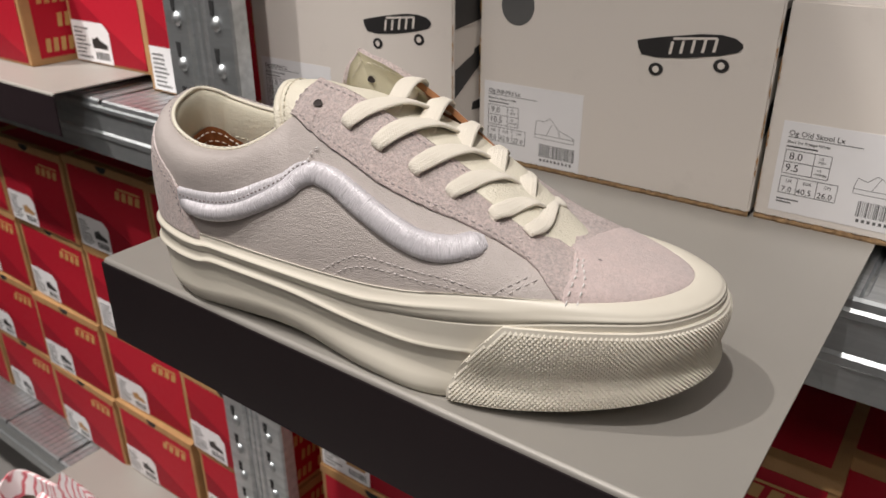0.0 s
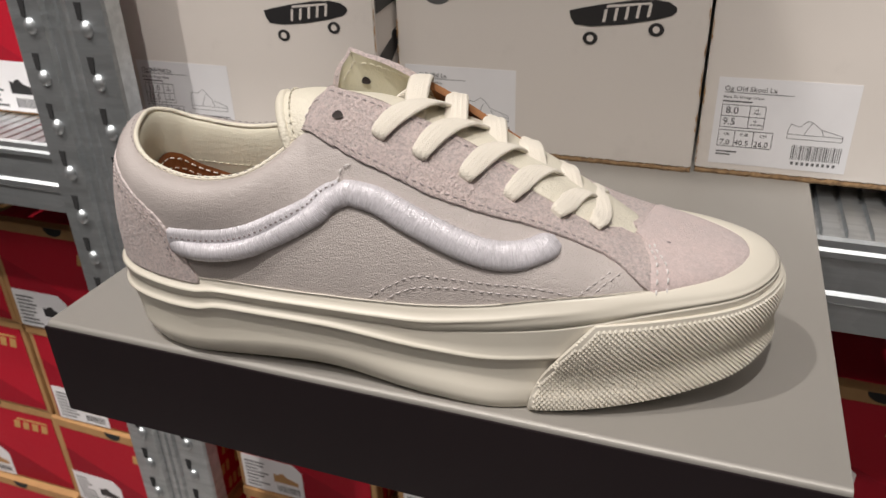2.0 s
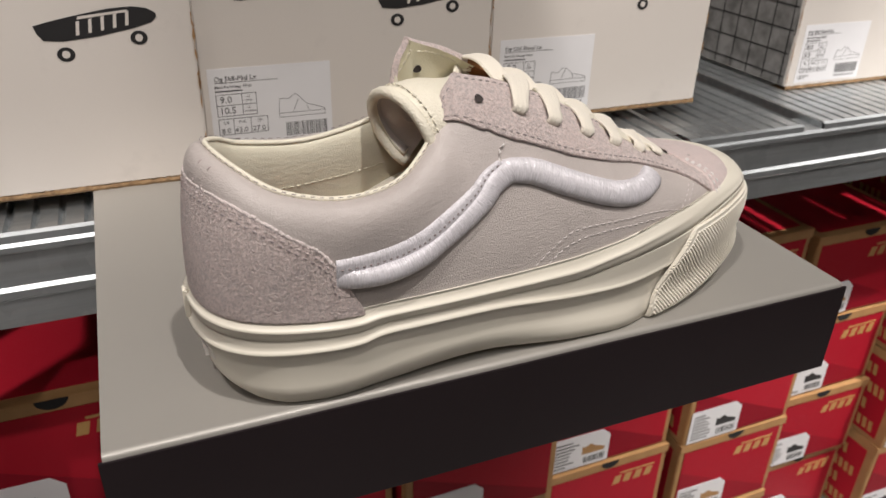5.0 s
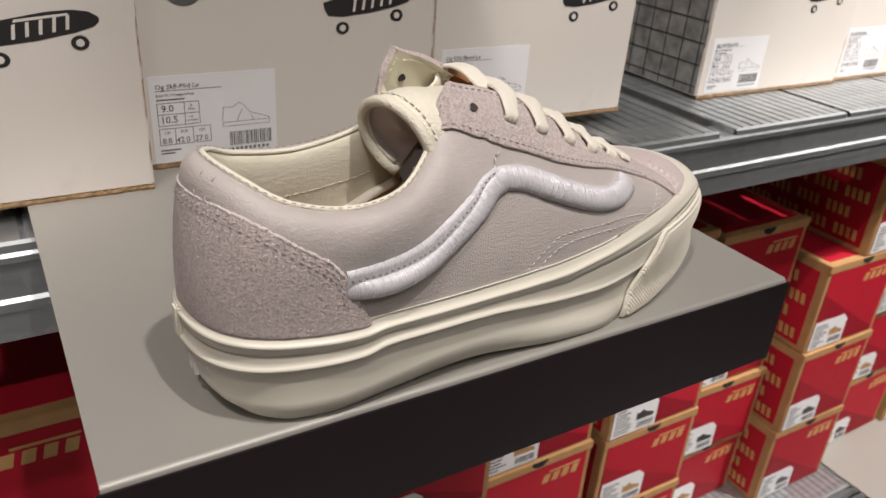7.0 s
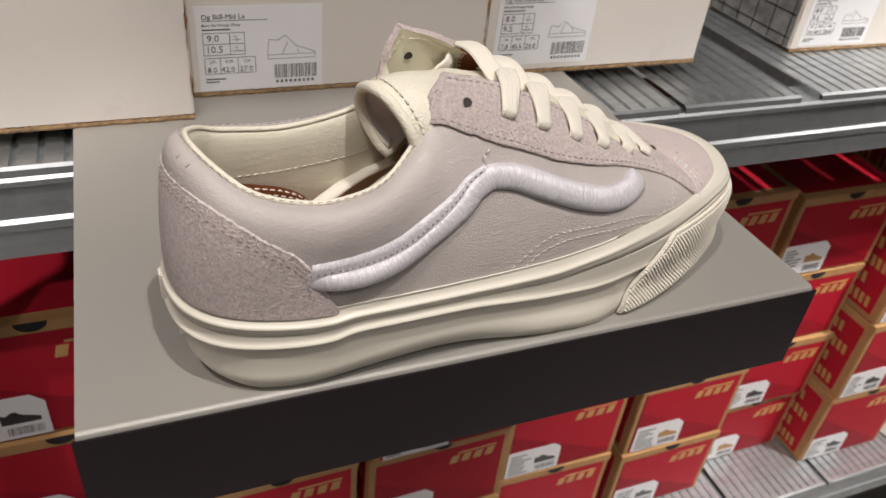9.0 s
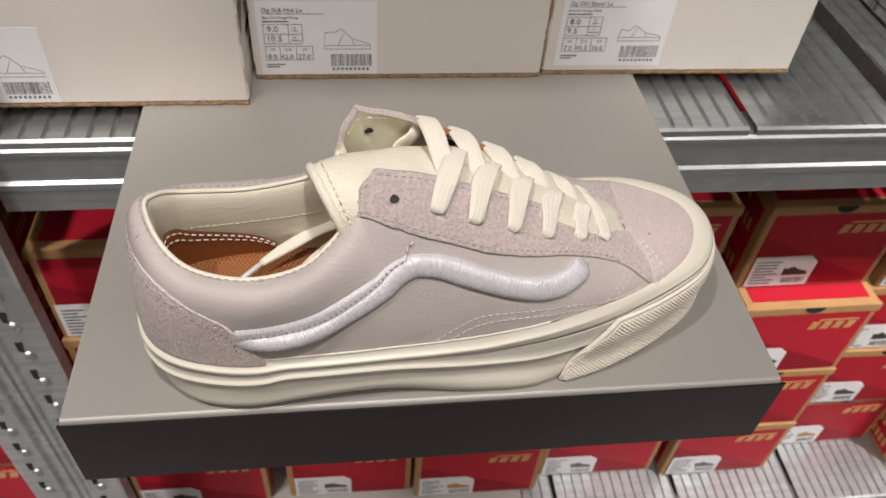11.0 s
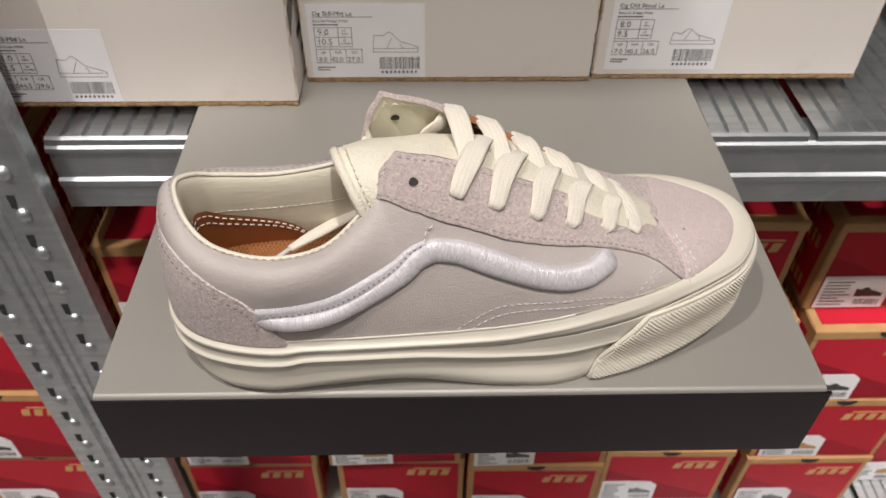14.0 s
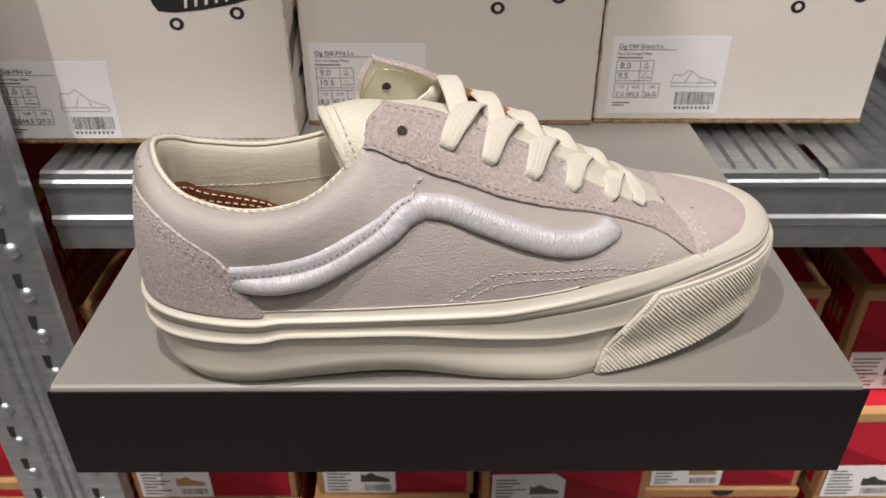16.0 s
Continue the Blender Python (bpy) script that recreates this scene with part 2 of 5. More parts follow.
M_WHITEBOX = paperboard("white_board", (0.66, 0.61, 0.565), (0.625, 0.58, 0.535), 0.45)
M_REDBOX = paperboard("red_board", (0.43, 0.014, 0.030), (0.36, 0.010, 0.023), 0.55, spec=0.12)
M_REDDARK = paperboard("darker_red_board", (0.30, 0.009, 0.021), (0.25, 0.007, 0.018), 0.55, spec=0.12)
M_KRAFT = surface("kraft_board", (0.42, 0.235, 0.095), (0.35, 0.19, 0.075), 0.7, coarse=40, fine=700, grain=0.2)
M_BOARD = surface("raw_board", (0.31, 0.195, 0.095), (0.17, 0.10, 0.05), 0.8, coarse=260, fine=900, grain=0.3)
M_GOLD = surface("gold_print", (0.52, 0.30, 0.10), (0.46, 0.26, 0.09), 0.5)
M_INK = surface("black_ink", (0.022, 0.021, 0.022), None, 0.45)
M_SIDE = surface("grey_side_print", (0.30, 0.29, 0.28), (0.14, 0.135, 0.13), 0.5, coarse=60, fine=500)
M_GREYINK = surface("grey_ink", (0.10, 0.10, 0.10), None, 0.55)
M_LABEL = surface("paper_label", (0.74, 0.73, 0.74), (0.70, 0.69, 0.70), 0.5, coarse=20)
M_FLOOR = surface("grey_floor", (0.30, 0.285, 0.27), (0.25, 0.24, 0.23), 0.4, coarse=3, fine=300, grain=0.08)
M_WALL = surface("painted_wall", (0.30, 0.285, 0.27), None, 0.75, coarse=4, fine=500)
M_CEIL = surface("dark_ceiling", (0.10, 0.10, 0.10), None, 0.8, coarse=4, fine=300)

# ---- building helpers ----
def mesh_of(name, verts, faces, smooth=True, uvs=None):
    me = bpy.data.meshes.new(name)
    me.from_pydata([tuple(v) for v in verts], [], faces)
    if uvs is not None:
        layer = me.uv_layers.new(name="uv")
        idx = np.zeros(len(me.loops), dtype=np.int32)
        me.loops.foreach_get("vertex_index", idx)
        layer.data.foreach_set("uv", np.asarray(uvs, dtype=np.float32)[idx].ravel())
    if smooth:
        me.polygons.foreach_set("use_smooth", [True] * len(me.polygons))
    me.update()
    return me


def piece(name, me, material, parent=None, label="", at=None):
    ob = new(name, me)
    if material and not me.materials:
        me.materials.append(material)
    ob.parent = parent
    if at is not None:
        ob.matrix_basis = at
    if label:
        tagged(ob, label)
    return ob


def part(name, bm, material, parent, label="", smooth=False):
    me = bpy.data.meshes.new(name)
    bmesh.ops.recalc_face_normals(bm, faces=bm.faces)
    bm.to_mesh(me)
    bm.free()
    if smooth:
        me.polygons.foreach_set("use_smooth", [True] * len(me.polygons))
    return piece(name, me, material, parent, label)


def thing(name, label, category, m=None, group="", kind=""):
    ob = new(name)
    ob.empty_display_size = 0.05
    if m is not None:
        ob.matrix_basis = m
    return tagged(ob, label, category, group, kind)


def box_into(bm, x0, x1, y0, y1, z0, z1, bev=0.0):
    made = bmesh.ops.create_cube(bm, size=1.0, matrix=Matrix.Translation(((x0 + x1) / 2, (y0 + y1) / 2, (z0 + z1) / 2)) @ Matrix.Diagonal((x1 - x0, y1 - y0, z1 - z0, 1)))
    if bev:
        edges = {e for v in made["verts"] for e in v.link_edges}
        bmesh.ops.bevel(bm, geom=list(edges), offset=bev, segments=2, affect="EDGES", clamp_overlap=True)
    return bm


def block(x0, x1, y0, y1, z0, z1, bev=0.0):
    return box_into(bmesh.new(), x0, x1, y0, y1, z0, z1, bev)


def extruded(profile, x0, x1):
    """A bar along x with a closed (y, z) profile."""
    bm = bmesh.new()
    a = [bm.verts.new((x0, y, z)) for y, z in profile]
    b = [bm.verts.new((x1, y, z)) for y, z in profile]
    n = len(profile)
    for i in range(n):
        bm.faces.new((a[i], a[(i + 1) % n], b[(i + 1) % n], b[i]))
    bm.faces.new(a)
    bm.faces.new(b[::-1])
    return bm


def grid_faces(nu, nv, close_u=False, flip=False):
    out = []
    for i in range(nu if close_u else nu - 1):
        j = (i + 1) % nu
        for k in range(nv - 1):
            f = (i * nv + k, j * nv + k, j * nv + k + 1, i * nv + k + 1)
            out.append(f[::-1] if flip else f)
    return out


def mesh_bm(verts, faces):
    """A bmesh from plain lists."""
    bm = bmesh.new()
    vs = [bm.verts.new(v) for v in verts]
    for f in faces:
        bm.faces.new([vs[i] for i in f])
    bmesh.ops.recalc_face_normals(bm, faces=bm.faces)
    return bm


def sorted_turn(pts, side):
    """The points in the turn that faces the aisle."""
    return pts[::-1] if side > 0 else pts


def flat_poly(bm, pts, y, thick=0.0004):
    """A thin plate with the outline pts (x, z), its face at y - thick, looking to -y."""
    f = [bm.verts.new((x, y - thick, z)) for x, z in pts]
    b = [bm.verts.new((x, y, z)) for x, z in pts]
    n = len(pts)
    bm.faces.new(f)
    for i in range(n):
        bm.faces.new((f[i], b[i], b[(i + 1) % n], f[(i + 1) % n]))


def bar(bm, x0, x1, z0, z1, y, thick=0.0003):
    flat_poly(bm, [(x0, z0), (x1, z0), (x1, z1), (x0, z1)], y, thick)


TEXTS = {}


def text_mesh(body, size):
    """Letters as a flat mesh in the x, y plane."""
    if (body, size) not in TEXTS:
        cu = bpy.data.curves.new("letters", "FONT")
        cu.body, cu.size, cu.extrude, cu.resolution_u = body, size, 0.00008, 2
        ob = new("letters", cu)
        dg = bpy.context.evaluated_depsgraph_get()
        dg.update()
        TEXTS[(body, size)] = bpy.data.meshes.new_from_object(ob.evaluated_get(dg))
        bpy.data.objects.remove(ob)
    return TEXTS[(body, size)]

# ---- room ----
def slab(name, label, x0, x1, y0, y1, z0, z1, mat, category):
    ob = part(name, block(x0, x1, y0, y1, z0, z1), mat, None)
    return tagged(ob, label, category, kind="structure")


slab("floor", "smooth grey shop floor", -3.2, 3.2, -2.8, 1.2, -0.1, 0.0, M_FLOOR, "floor")
slab("ceiling", "dark painted shop ceiling", -3.2, 3.2, -2.8, 1.2, 2.8, 2.9, M_CEIL, "ceiling")
slab("wall_north", "plain painted wall behind the shelving", -3.2, 3.2, 1.1, 1.2, 0.0, 2.8, M_WALL, "wall")
slab("wall_south", "plain painted wall across the aisle", -3.2, 3.2, -2.8, -2.7, 0.0, 2.8, M_WALL, "wall")
slab("wall_west", "plain painted end wall", -3.2, -3.1, -2.7, 1.1, 0.0, 2.8, M_WALL, "wall")
slab("wall_east", "plain painted end wall", 3.1, 3.2, -2.7, 1.1, 0.0, 2.8, M_WALL, "wall")

# ---- galvanised shelving ----
LOW = -0.675     # lower shelf's top, from the main shelf's display sheet
SHELF = -0.010   # main shelf's top
rack = thing("shelving_rack", "galvanised steel shelving rack with punched uprights and ribbed shelf panels", "shelving", pose(0, 0, H))


def upright(x, y0):
    """A punched post: two flanges with pressed slots beside a fluted middle, and its side webs."""
    w = 0.0445
    prof = [(-w, 0.012), (-w, 0.002), (-w + 0.002, 0), (-0.0135, 0), (-0.0115, 0.004), (-0.008, 0.004), (-0.006, 0.0015), (-0.002, 0.0015), (0, 0.005),
            (0.002, 0.0015), (0.006, 0.0015), (0.008, 0.004), (0.0115, 0.004), (0.0135, 0), (w - 0.002, 0), (w, 0.002), (w, 0.016), (w - 0.0025, 0.016), (w - 0.0025, 0.006),
            (-w + 0.0025, 0.006), (-w + 0.0025, 0.016), (-w, 0.016)]
    bm = bmesh.new()
    z0, z1 = -H, 1.2
    a = [bm.verts.new((x + px, y0 + py, z0)) for px, py in prof]
    b = [bm.verts.new((x + px, y0 + py, z1)) for px, py in prof]
    n = len(prof)
    for i in range(n):
        bm.faces.new((a[i], a[(i + 1) % n], b[(i + 1) % n], b[i]))
    post = part("upright", bm, M_ZINC, rack)
    # slots with a bright pressed dimple below each
    sl, dm = bmesh.new(), bmesh.new()
    flat_poly(sl, [(-0.0060, -0.0035), (-0.0022, -0.0045), (-0.0004, 0.0085), (-0.0064, 0.0085)], -0.0002, 0.0003)
    bmesh.ops.create_uvsphere(dm, u_segments=10, v_segments=6, radius=1.0, matrix=Matrix.Diagonal((0.0056, 0.0046, 0.0066, 1)))
    for f in dm.faces:
        f.smooth = True
    slot_me, dimple_me = bpy.data.meshes.new("slot"), bpy.data.meshes.new("dimple")
    sl.to_mesh(slot_me)
    dm.to_mesh(dimple_me)
    sl.free()
    dm.free()
    for side in (-1, 1):
        cx = x + side * 0.0255
        for k in range(38):
            z = DIMPLE + (9 - k) * PITCH + 0.010
            piece("slot", slot_me, M_SLOT, post, "", pose(cx, y0, z))
            piece("dimple", dimple_me, M_ZINC, post, "", pose(cx, y0 + 0.0005, z - 0.010))
    return post


PITCH, DIMPLE = 0.0382, -0.0588
upright(-0.3325, 0.200)


def beam(x0, x1, top, y=0.225):
    """The folded front beam of a shelf: lip, face, rib and lower face."""
    prof = [(y + 0.03, top - 0.006), (y + 0.001, top - 0.006), (y - 0.001, top - 0.0085), (y - 0.001, top - 0.012), (y + 0.002, top - 0.014), (y + 0.002, top - 0.036), (y - 0.0005, top - 0.038),
            (y - 0.0005, top - 0.043), (y + 0.0015, top - 0.045), (y + 0.0015, top - 0.064), (y + 0.03, top - 0.064)]
    return part("beam", extruded(prof, x0, x1), M_ZINC, rack)


def ribbed_panel(x0, x1, top, y0=0.226, y1=0.62, rib=0.0145):
    """A shelf panel with shallow ribs from front to back and a rolled front lip."""
    n = max(2, round((x1 - x0 - 0.004) / rib))
    w = (x1 - x0 - 0.004) / n
    xs = []
    for k in range(n):
        a = x0 + 0.002 + k * w
        xs += [(a, 0.0), (a + w * 0.70, 0.0), (a + w * 0.80, -0.0035), (a + w * 0.92, -0.0035)]
    xs.append((x0 + 0.002 + n * w, 0.0))
    verts, faces = [], []
    for px, pz in xs:
        for py, dz in ((y0 - 0.0005, -0.006), (y0, -0.0015), (y0 + 0.0025, 0.0), (y0 + 0.012, pz), (y1, pz)):
            verts.append((px, py, top + dz))
    faces = grid_faces(len(xs), 5)
    return piece("shelf_panel", mesh_of("shelf_panel", verts, faces, smooth=False), M_ZINC, rack)


beam(-0.287, 1.75, SHELF)
beam(-1.75, -0.378, SHELF)
beam(-0.287, 1.75, LOW)
beam(-1.75, -0.378, LOW)
for x, w in ((-0.288, 0.196), (-0.09, 0.174), (0.086, 0.174), (0.262, 0.124)):
    ribbed_panel(x, x + w, SHELF - 0.0005)
for k in range(7):
    ribbed_panel(0.405 + k * 0.174, 0.577 + k * 0.174, SHELF - 0.0005)
part("panel_flange", block(0.4052, 0.4065, 0.228, 0.61, SHELF - 0.024, SHELF - 0.001), M_ZINC, rack)
for k in range(8):
    ribbed_panel(-0.55 - k * 0.174, -0.378 - k * 0.174, SHELF - 0.0005)
for k in range(11):
    ribbed_panel(-0.292 + k * 0.174, -0.12 + k * 0.174, LOW)
for k in range(8):
    ribbed_panel(-0.55 - k * 0.174, -0.378 - k * 0.174, LOW)

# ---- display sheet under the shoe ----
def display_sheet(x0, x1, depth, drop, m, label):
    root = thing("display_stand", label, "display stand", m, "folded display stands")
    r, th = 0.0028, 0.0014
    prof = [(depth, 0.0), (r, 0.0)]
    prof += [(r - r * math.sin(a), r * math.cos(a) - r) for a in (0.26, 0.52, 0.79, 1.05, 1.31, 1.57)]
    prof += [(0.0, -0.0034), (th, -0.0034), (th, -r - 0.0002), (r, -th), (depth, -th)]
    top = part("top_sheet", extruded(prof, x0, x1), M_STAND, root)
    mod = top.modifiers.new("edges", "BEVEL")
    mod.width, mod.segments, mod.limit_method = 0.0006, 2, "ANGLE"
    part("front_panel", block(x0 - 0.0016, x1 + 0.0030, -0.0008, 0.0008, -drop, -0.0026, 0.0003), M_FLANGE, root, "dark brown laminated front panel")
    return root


display_sheet(-0.18, 0.18, 0.42, 0.0545, pose(0, 0, H), "folded taupe display sheet with dark front panel, boxes standing on it")
display_sheet(-0.18, 0.18, 0.42, 0.046, pose(-0.757, 0.19, H), "folded taupe display sheet under red boxes")
display_sheet(-0.18, 0.18, 0.33, 0.05, pose(-0.685, 0.03, H + LOW + 0.004), "folded taupe display sheet on the lower shelf")
display_sheet(-0.18, 0.18, 0.33, 0.05, pose(0.0, 0.03, H + LOW + 0.004), "folded taupe display sheet under red boxes, in shade")
display_sheet(-0.18, 0.18, 0.33, 0.05, pose(1.095, 0.03, H + LOW + 0.004), "folded taupe display sheet at the lower shelf")


# the next shelf up is unseen, added so its sheet shades the boxes
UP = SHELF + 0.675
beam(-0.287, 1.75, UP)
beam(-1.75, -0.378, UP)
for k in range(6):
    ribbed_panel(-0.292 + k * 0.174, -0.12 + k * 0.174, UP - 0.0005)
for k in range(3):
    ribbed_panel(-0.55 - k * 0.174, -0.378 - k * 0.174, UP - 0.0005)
display_sheet(-0.18, 0.18, 0.42, 0.046, pose(-0.31, 0.007, H + UP + 0.0105), "folded taupe sheet added out of view to shade the boxes")

# ---- the shoe: its surface, as a ring from the heel round the outer side, the toe and the inner side ----
OUTLINE = [(-0.143, 0.040), (-0.1375, 0.017), (-0.122, 0.002), (-0.095, -0.005), (-0.065, -0.004), (-0.042, -0.0025), (-0.022, -0.001), (-0.003, 0.0), (0.025, 0.002), (0.055, 0.0045),
           (0.085, 0.011), (0.116, 0.0240), (0.1395, 0.0410), (0.1510, 0.067), (0.1445, 0.0915), (0.117, 0.1075), (0.080, 0.1115), (0.045, 0.105), (0.010, 0.095), (-0.015, 0.088),
           (-0.040, 0.082), (-0.065, 0.079), (-0.095, 0.078), (-0.125, 0.071), (-0.139, 0.058)]
TOPLINE = [(-0.1275, 0.040, 0.0985), (-0.119, 0.021, 0.0945), (-0.106, 0.0115, 0.088), (-0.084, 0.009, 0.0835), (-0.062, 0.013, 0.0855), (-0.047, 0.022, 0.094), (-0.0385, 0.030, 0.104),
           (-0.030, 0.0385, 0.1175), (0.005, 0.0415, 0.1065), (0.040, 0.046, 0.0895), (0.070, 0.0495, 0.0735), (0.0865, 0.0500, 0.0655), (0.0918, 0.0502, 0.0632), (0.0932, 0.0522, 0.0632),
           (0.0908, 0.0565, 0.0640), (0.0850, 0.0630, 0.0655), (0.068, 0.0705, 0.0735), (0.038, 0.0745, 0.0895), (0.000, 0.077, 0.1090), (-0.037, 0.0715, 0.1250), (-0.0455, 0.067, 0.104),
           (-0.055, 0.064, 0.0945), (-0.085, 0.062, 0.0885), (-0.112, 0.057, 0.092), (-0.1235, 0.050, 0.097)]
# how the wall swells: up and out from the foot, out and up from the top edge
SWELL_LOW = [(0.020, 0.0005), (0.020, 0.0008), (0.018, 0.0005), (0.018, -0.0005), (0.020, -0.0015), (0.024, -0.0020), (0.028, -0.0022), (0.033, -0.0022), (0.030, -0.0020), (0.020, -0.0012), (0.010, -0.0004), (0.006, 0.0),
             (0.0045, 0.0), (0.0045, 0.0), (0.0045, 0.0), (0.005, 0.0), (0.009, 0.0), (0.020, 0.0), (0.030, 0.001), (0.033, 0.001), (0.028, 0.001), (0.024, 0.001), (0.018, 0.001), (0.018, 0.001), (0.020, 0.0006)]
SWELL_TOP = [(0.0085, 0.003), (0.0105, 0.003), (0.014, 0.003), (0.014, 0.003), (0.014, 0.002), (0.014, 0.0), (0.014, -0.004), (0.014, -0.006), (0.016, -0.006), (0.015, -0.005), (0.014, -0.004),
             (0.018, -0.005), (0.022, -0.006), (0.024, -0.006), (0.022, -0.006), (0.017, -0.005), (0.013, -0.004), (0.014, -0.005), (0.015, -0.006), (0.004, -0.012), (0.010, -0.004), (0.014, 0.0),
             (0.014, 0.003), (0.013, 0.003), (0.0095, 0.003)]
NS = len(OUTLINE)


def round_loop(keys, s):
    """A smooth closed curve through keys, at the places s (0 to NS)."""
    k = np.asarray(keys, dtype=float)
    s = np.asarray(s, dtype=float) % NS
    i = np.floor(s).astype(int)
    f = (s - i)[..., None]
    a, b, c, d = (k[(i + j) % NS] for j in (-1, 0, 1, 2))
    return b + 0.5 * f * (c - a + f * (2 * a - 5 * b + 4 * c - d + f * (3 * (b - c) + d - a)))


def topline(s):
    """The top edge, with true corners at the two lace stays."""
    s = np.asarray(s, dtype=float) % NS
    k = np.asarray(TOPLINE)
    i = np.floor(s).astype(int)
    f = (s - i)[..., None]
    straight = k[i % NS] * (1 - f) + k[(i + 1) % NS] * f
    w = np.maximum(np.exp(-((s - 7) / 0.45) ** 2), np.exp(-((s - 19) / 0.45) ** 2))[..., None]
    return round_loop(TOPLINE, s) * (1 - w) + straight * w


def outward(s):
    t = round_loop(OUTLINE, np.asarray(s) + 0.02) - round_loop(OUTLINE, np.asarray(s) - 0.02)
    t /= np.linalg.norm(t, axis=-1, keepdims=True)
    return np.stack([t[..., 1], -t[..., 0]], -1)


def curve1(x, xs, ys):
    """A smooth line through a few keys."""
    xs, ys = np.asarray(xs, float), np.asarray(ys, float)
    m = np.gradient(ys, xs)
    x = np.clip(x, xs[0], xs[-1])
    i = np.clip(np.searchsorted(xs, x) - 1, 0, len(xs) - 2)
    h = xs[i + 1] - xs[i]
    f = (x - xs[i]) / h
    return ys[i] * (1 + 2 * f) * (1 - f) ** 2 + m[i] * h * f * (1 - f) ** 2 + ys[i + 1] * f * f * (3 - 2 * f) + m[i + 1] * h * f * f * (f - 1)


def sole_top(x):
    return curve1(x, (-0.145, -0.08, 0.0, 0.02, 0.04, 0.067, 0.09, 0.12, 0.156), (0.0445, 0.0432, 0.0428, 0.0436, 0.0460, 0.0510, 0.0530, 0.0537, 0.0530))


def sole_bottom(x):
    return curve1(x, (-0.145, -0.125, -0.10, -0.075, -0.03, 0.02, 0.055, 0.08, 0.11, 0.156), (0.0050, 0.0014, 0.0002, 0.0012, 0.0040, 0.0012, 0.0002, 0.0018, 0.0062, 0.0165))


def rim_inset(s):
    """How far inside the sole's outline its top rim meets the upper."""
    return curve1(np.asarray(s, float) % NS, (0, 7, 9.5, 10.7, 11.2, 12, 13, 14, 15, 16, 17, 20, 25), (0.0042, 0.0042, 0.0056, 0.0074, 0.0092, 0.0125, 0.0145, 0.0155, 0.0138, 0.0092, 0.0062, 0.0042, 0.0042))


def upper(s, v):
    """A point of the upper: v runs from the sole (0) to the top edge (1)."""
    s, v = np.broadcast_arrays(np.asarray(s, float), np.asarray(v, float))
    o, out = round_loop(OUTLINE, s), outward(s)
    base = o - out * rim_inset(s)[..., None]
    p0 = np.concatenate([base, (sole_top(o[..., 0]) - 0.003)[..., None]], -1)
    p3 = topline(s)
    lo, hi = round_loop(SWELL_LOW, s), round_loop(SWELL_TOP, s)
    out3 = np.concatenate([out, np.zeros_like(out[..., :1])], -1)
    up = np.array([0, 0, 1.0])
    p1 = p0 + up * lo[..., :1] + out3 * lo[..., 1:]
    p2 = p3 + out3 * hi[..., :1] + up * hi[..., 1:]
    v = v[..., None]
    w = 1 - v
    return w ** 3 * p0 + 3 * w * w * v * p1 + 3 * w * v * v * p2 + v ** 3 * p3


def upper_normal(s, v):
    s, v = np.broadcast_arrays(np.asarray(s, float), np.asarray(v, float))
    ds = upper(s + 0.02, v) - upper(s - 0.02, v)
    dv = upper(s, np.minimum(v + 0.01, 1)) - upper(s, np.maximum(v - 0.01, 0))
    n = np.cross(ds, dv)
    return n / np.maximum(np.linalg.norm(n, axis=-1, keepdims=True), 1e-12)
# ---- end of the surface ----


def keyed(keys):
    xs, ys = zip(*keys)
    return lambda s: curve1(np.asarray(s, float), xs, ys)


def sv_mesh(name, s, v, lift=0.0, flip=False):
    """A sheet over the upper from arrays of s and v (rows by columns), lifted off it."""
    p = upper(s, v) + upper_normal(s, v) * np.asarray(lift)[..., None]
    nu, nv = p.shape[:2]
    uv = np.stack([np.broadcast_to(np.asarray(s) * 0.016, (nu, nv)), np.broadcast_to(np.asarray(v) * 0.06, (nu, nv))], -1)
    return mesh_of(name, p.reshape(-1, 3), grid_faces(nu, nv, flip=flip), uvs=uv.reshape(-1, 2))


def panel(name, s0, s1, low, high, ns, nv, thick, material, parent, label="", fray=0.0):
    """A cut piece of leather on the upper, with its own thickness and rounded edges."""
    a = np.linspace(0, 1, ns)
    ea = np.concatenate([[0, 0], a[1:-1], [1, 1]])
    b = np.concatenate([[0, 0, 0.012], np.linspace(0.04, 0.96, nv), [0.988, 1, 1]])
    s = s0 + (s1 - s0) * ea
    lo, hi = low(s), high(s)
    rng = np.random.RandomState(5)
    if fray:
        lo = lo + rng.uniform(-fray, fray, lo.shape)
        hi = np.minimum(1.0, hi + rng.uniform(-fray, fray, hi.shape))
    v = lo[:, None] + (hi - lo)[:, None] * b[None, :]
    lift = np.full(v.shape, thick)
    lift[0], lift[-1], lift[:, 0], lift[:, -1] = -0.0002, -0.0002, -0.0002, -0.0002
    lift[1], lift[-2] = np.minimum(lift[1], thick * 0.75), np.minimum(lift[-2], thick * 0.75)
    lift[1:-1, 1] = lift[1:-1, -2] = thick * 0.7
    return piece(name, sv_mesh(name, np.broadcast_to(s[:, None], v.shape), v, lift), material, parent, label)


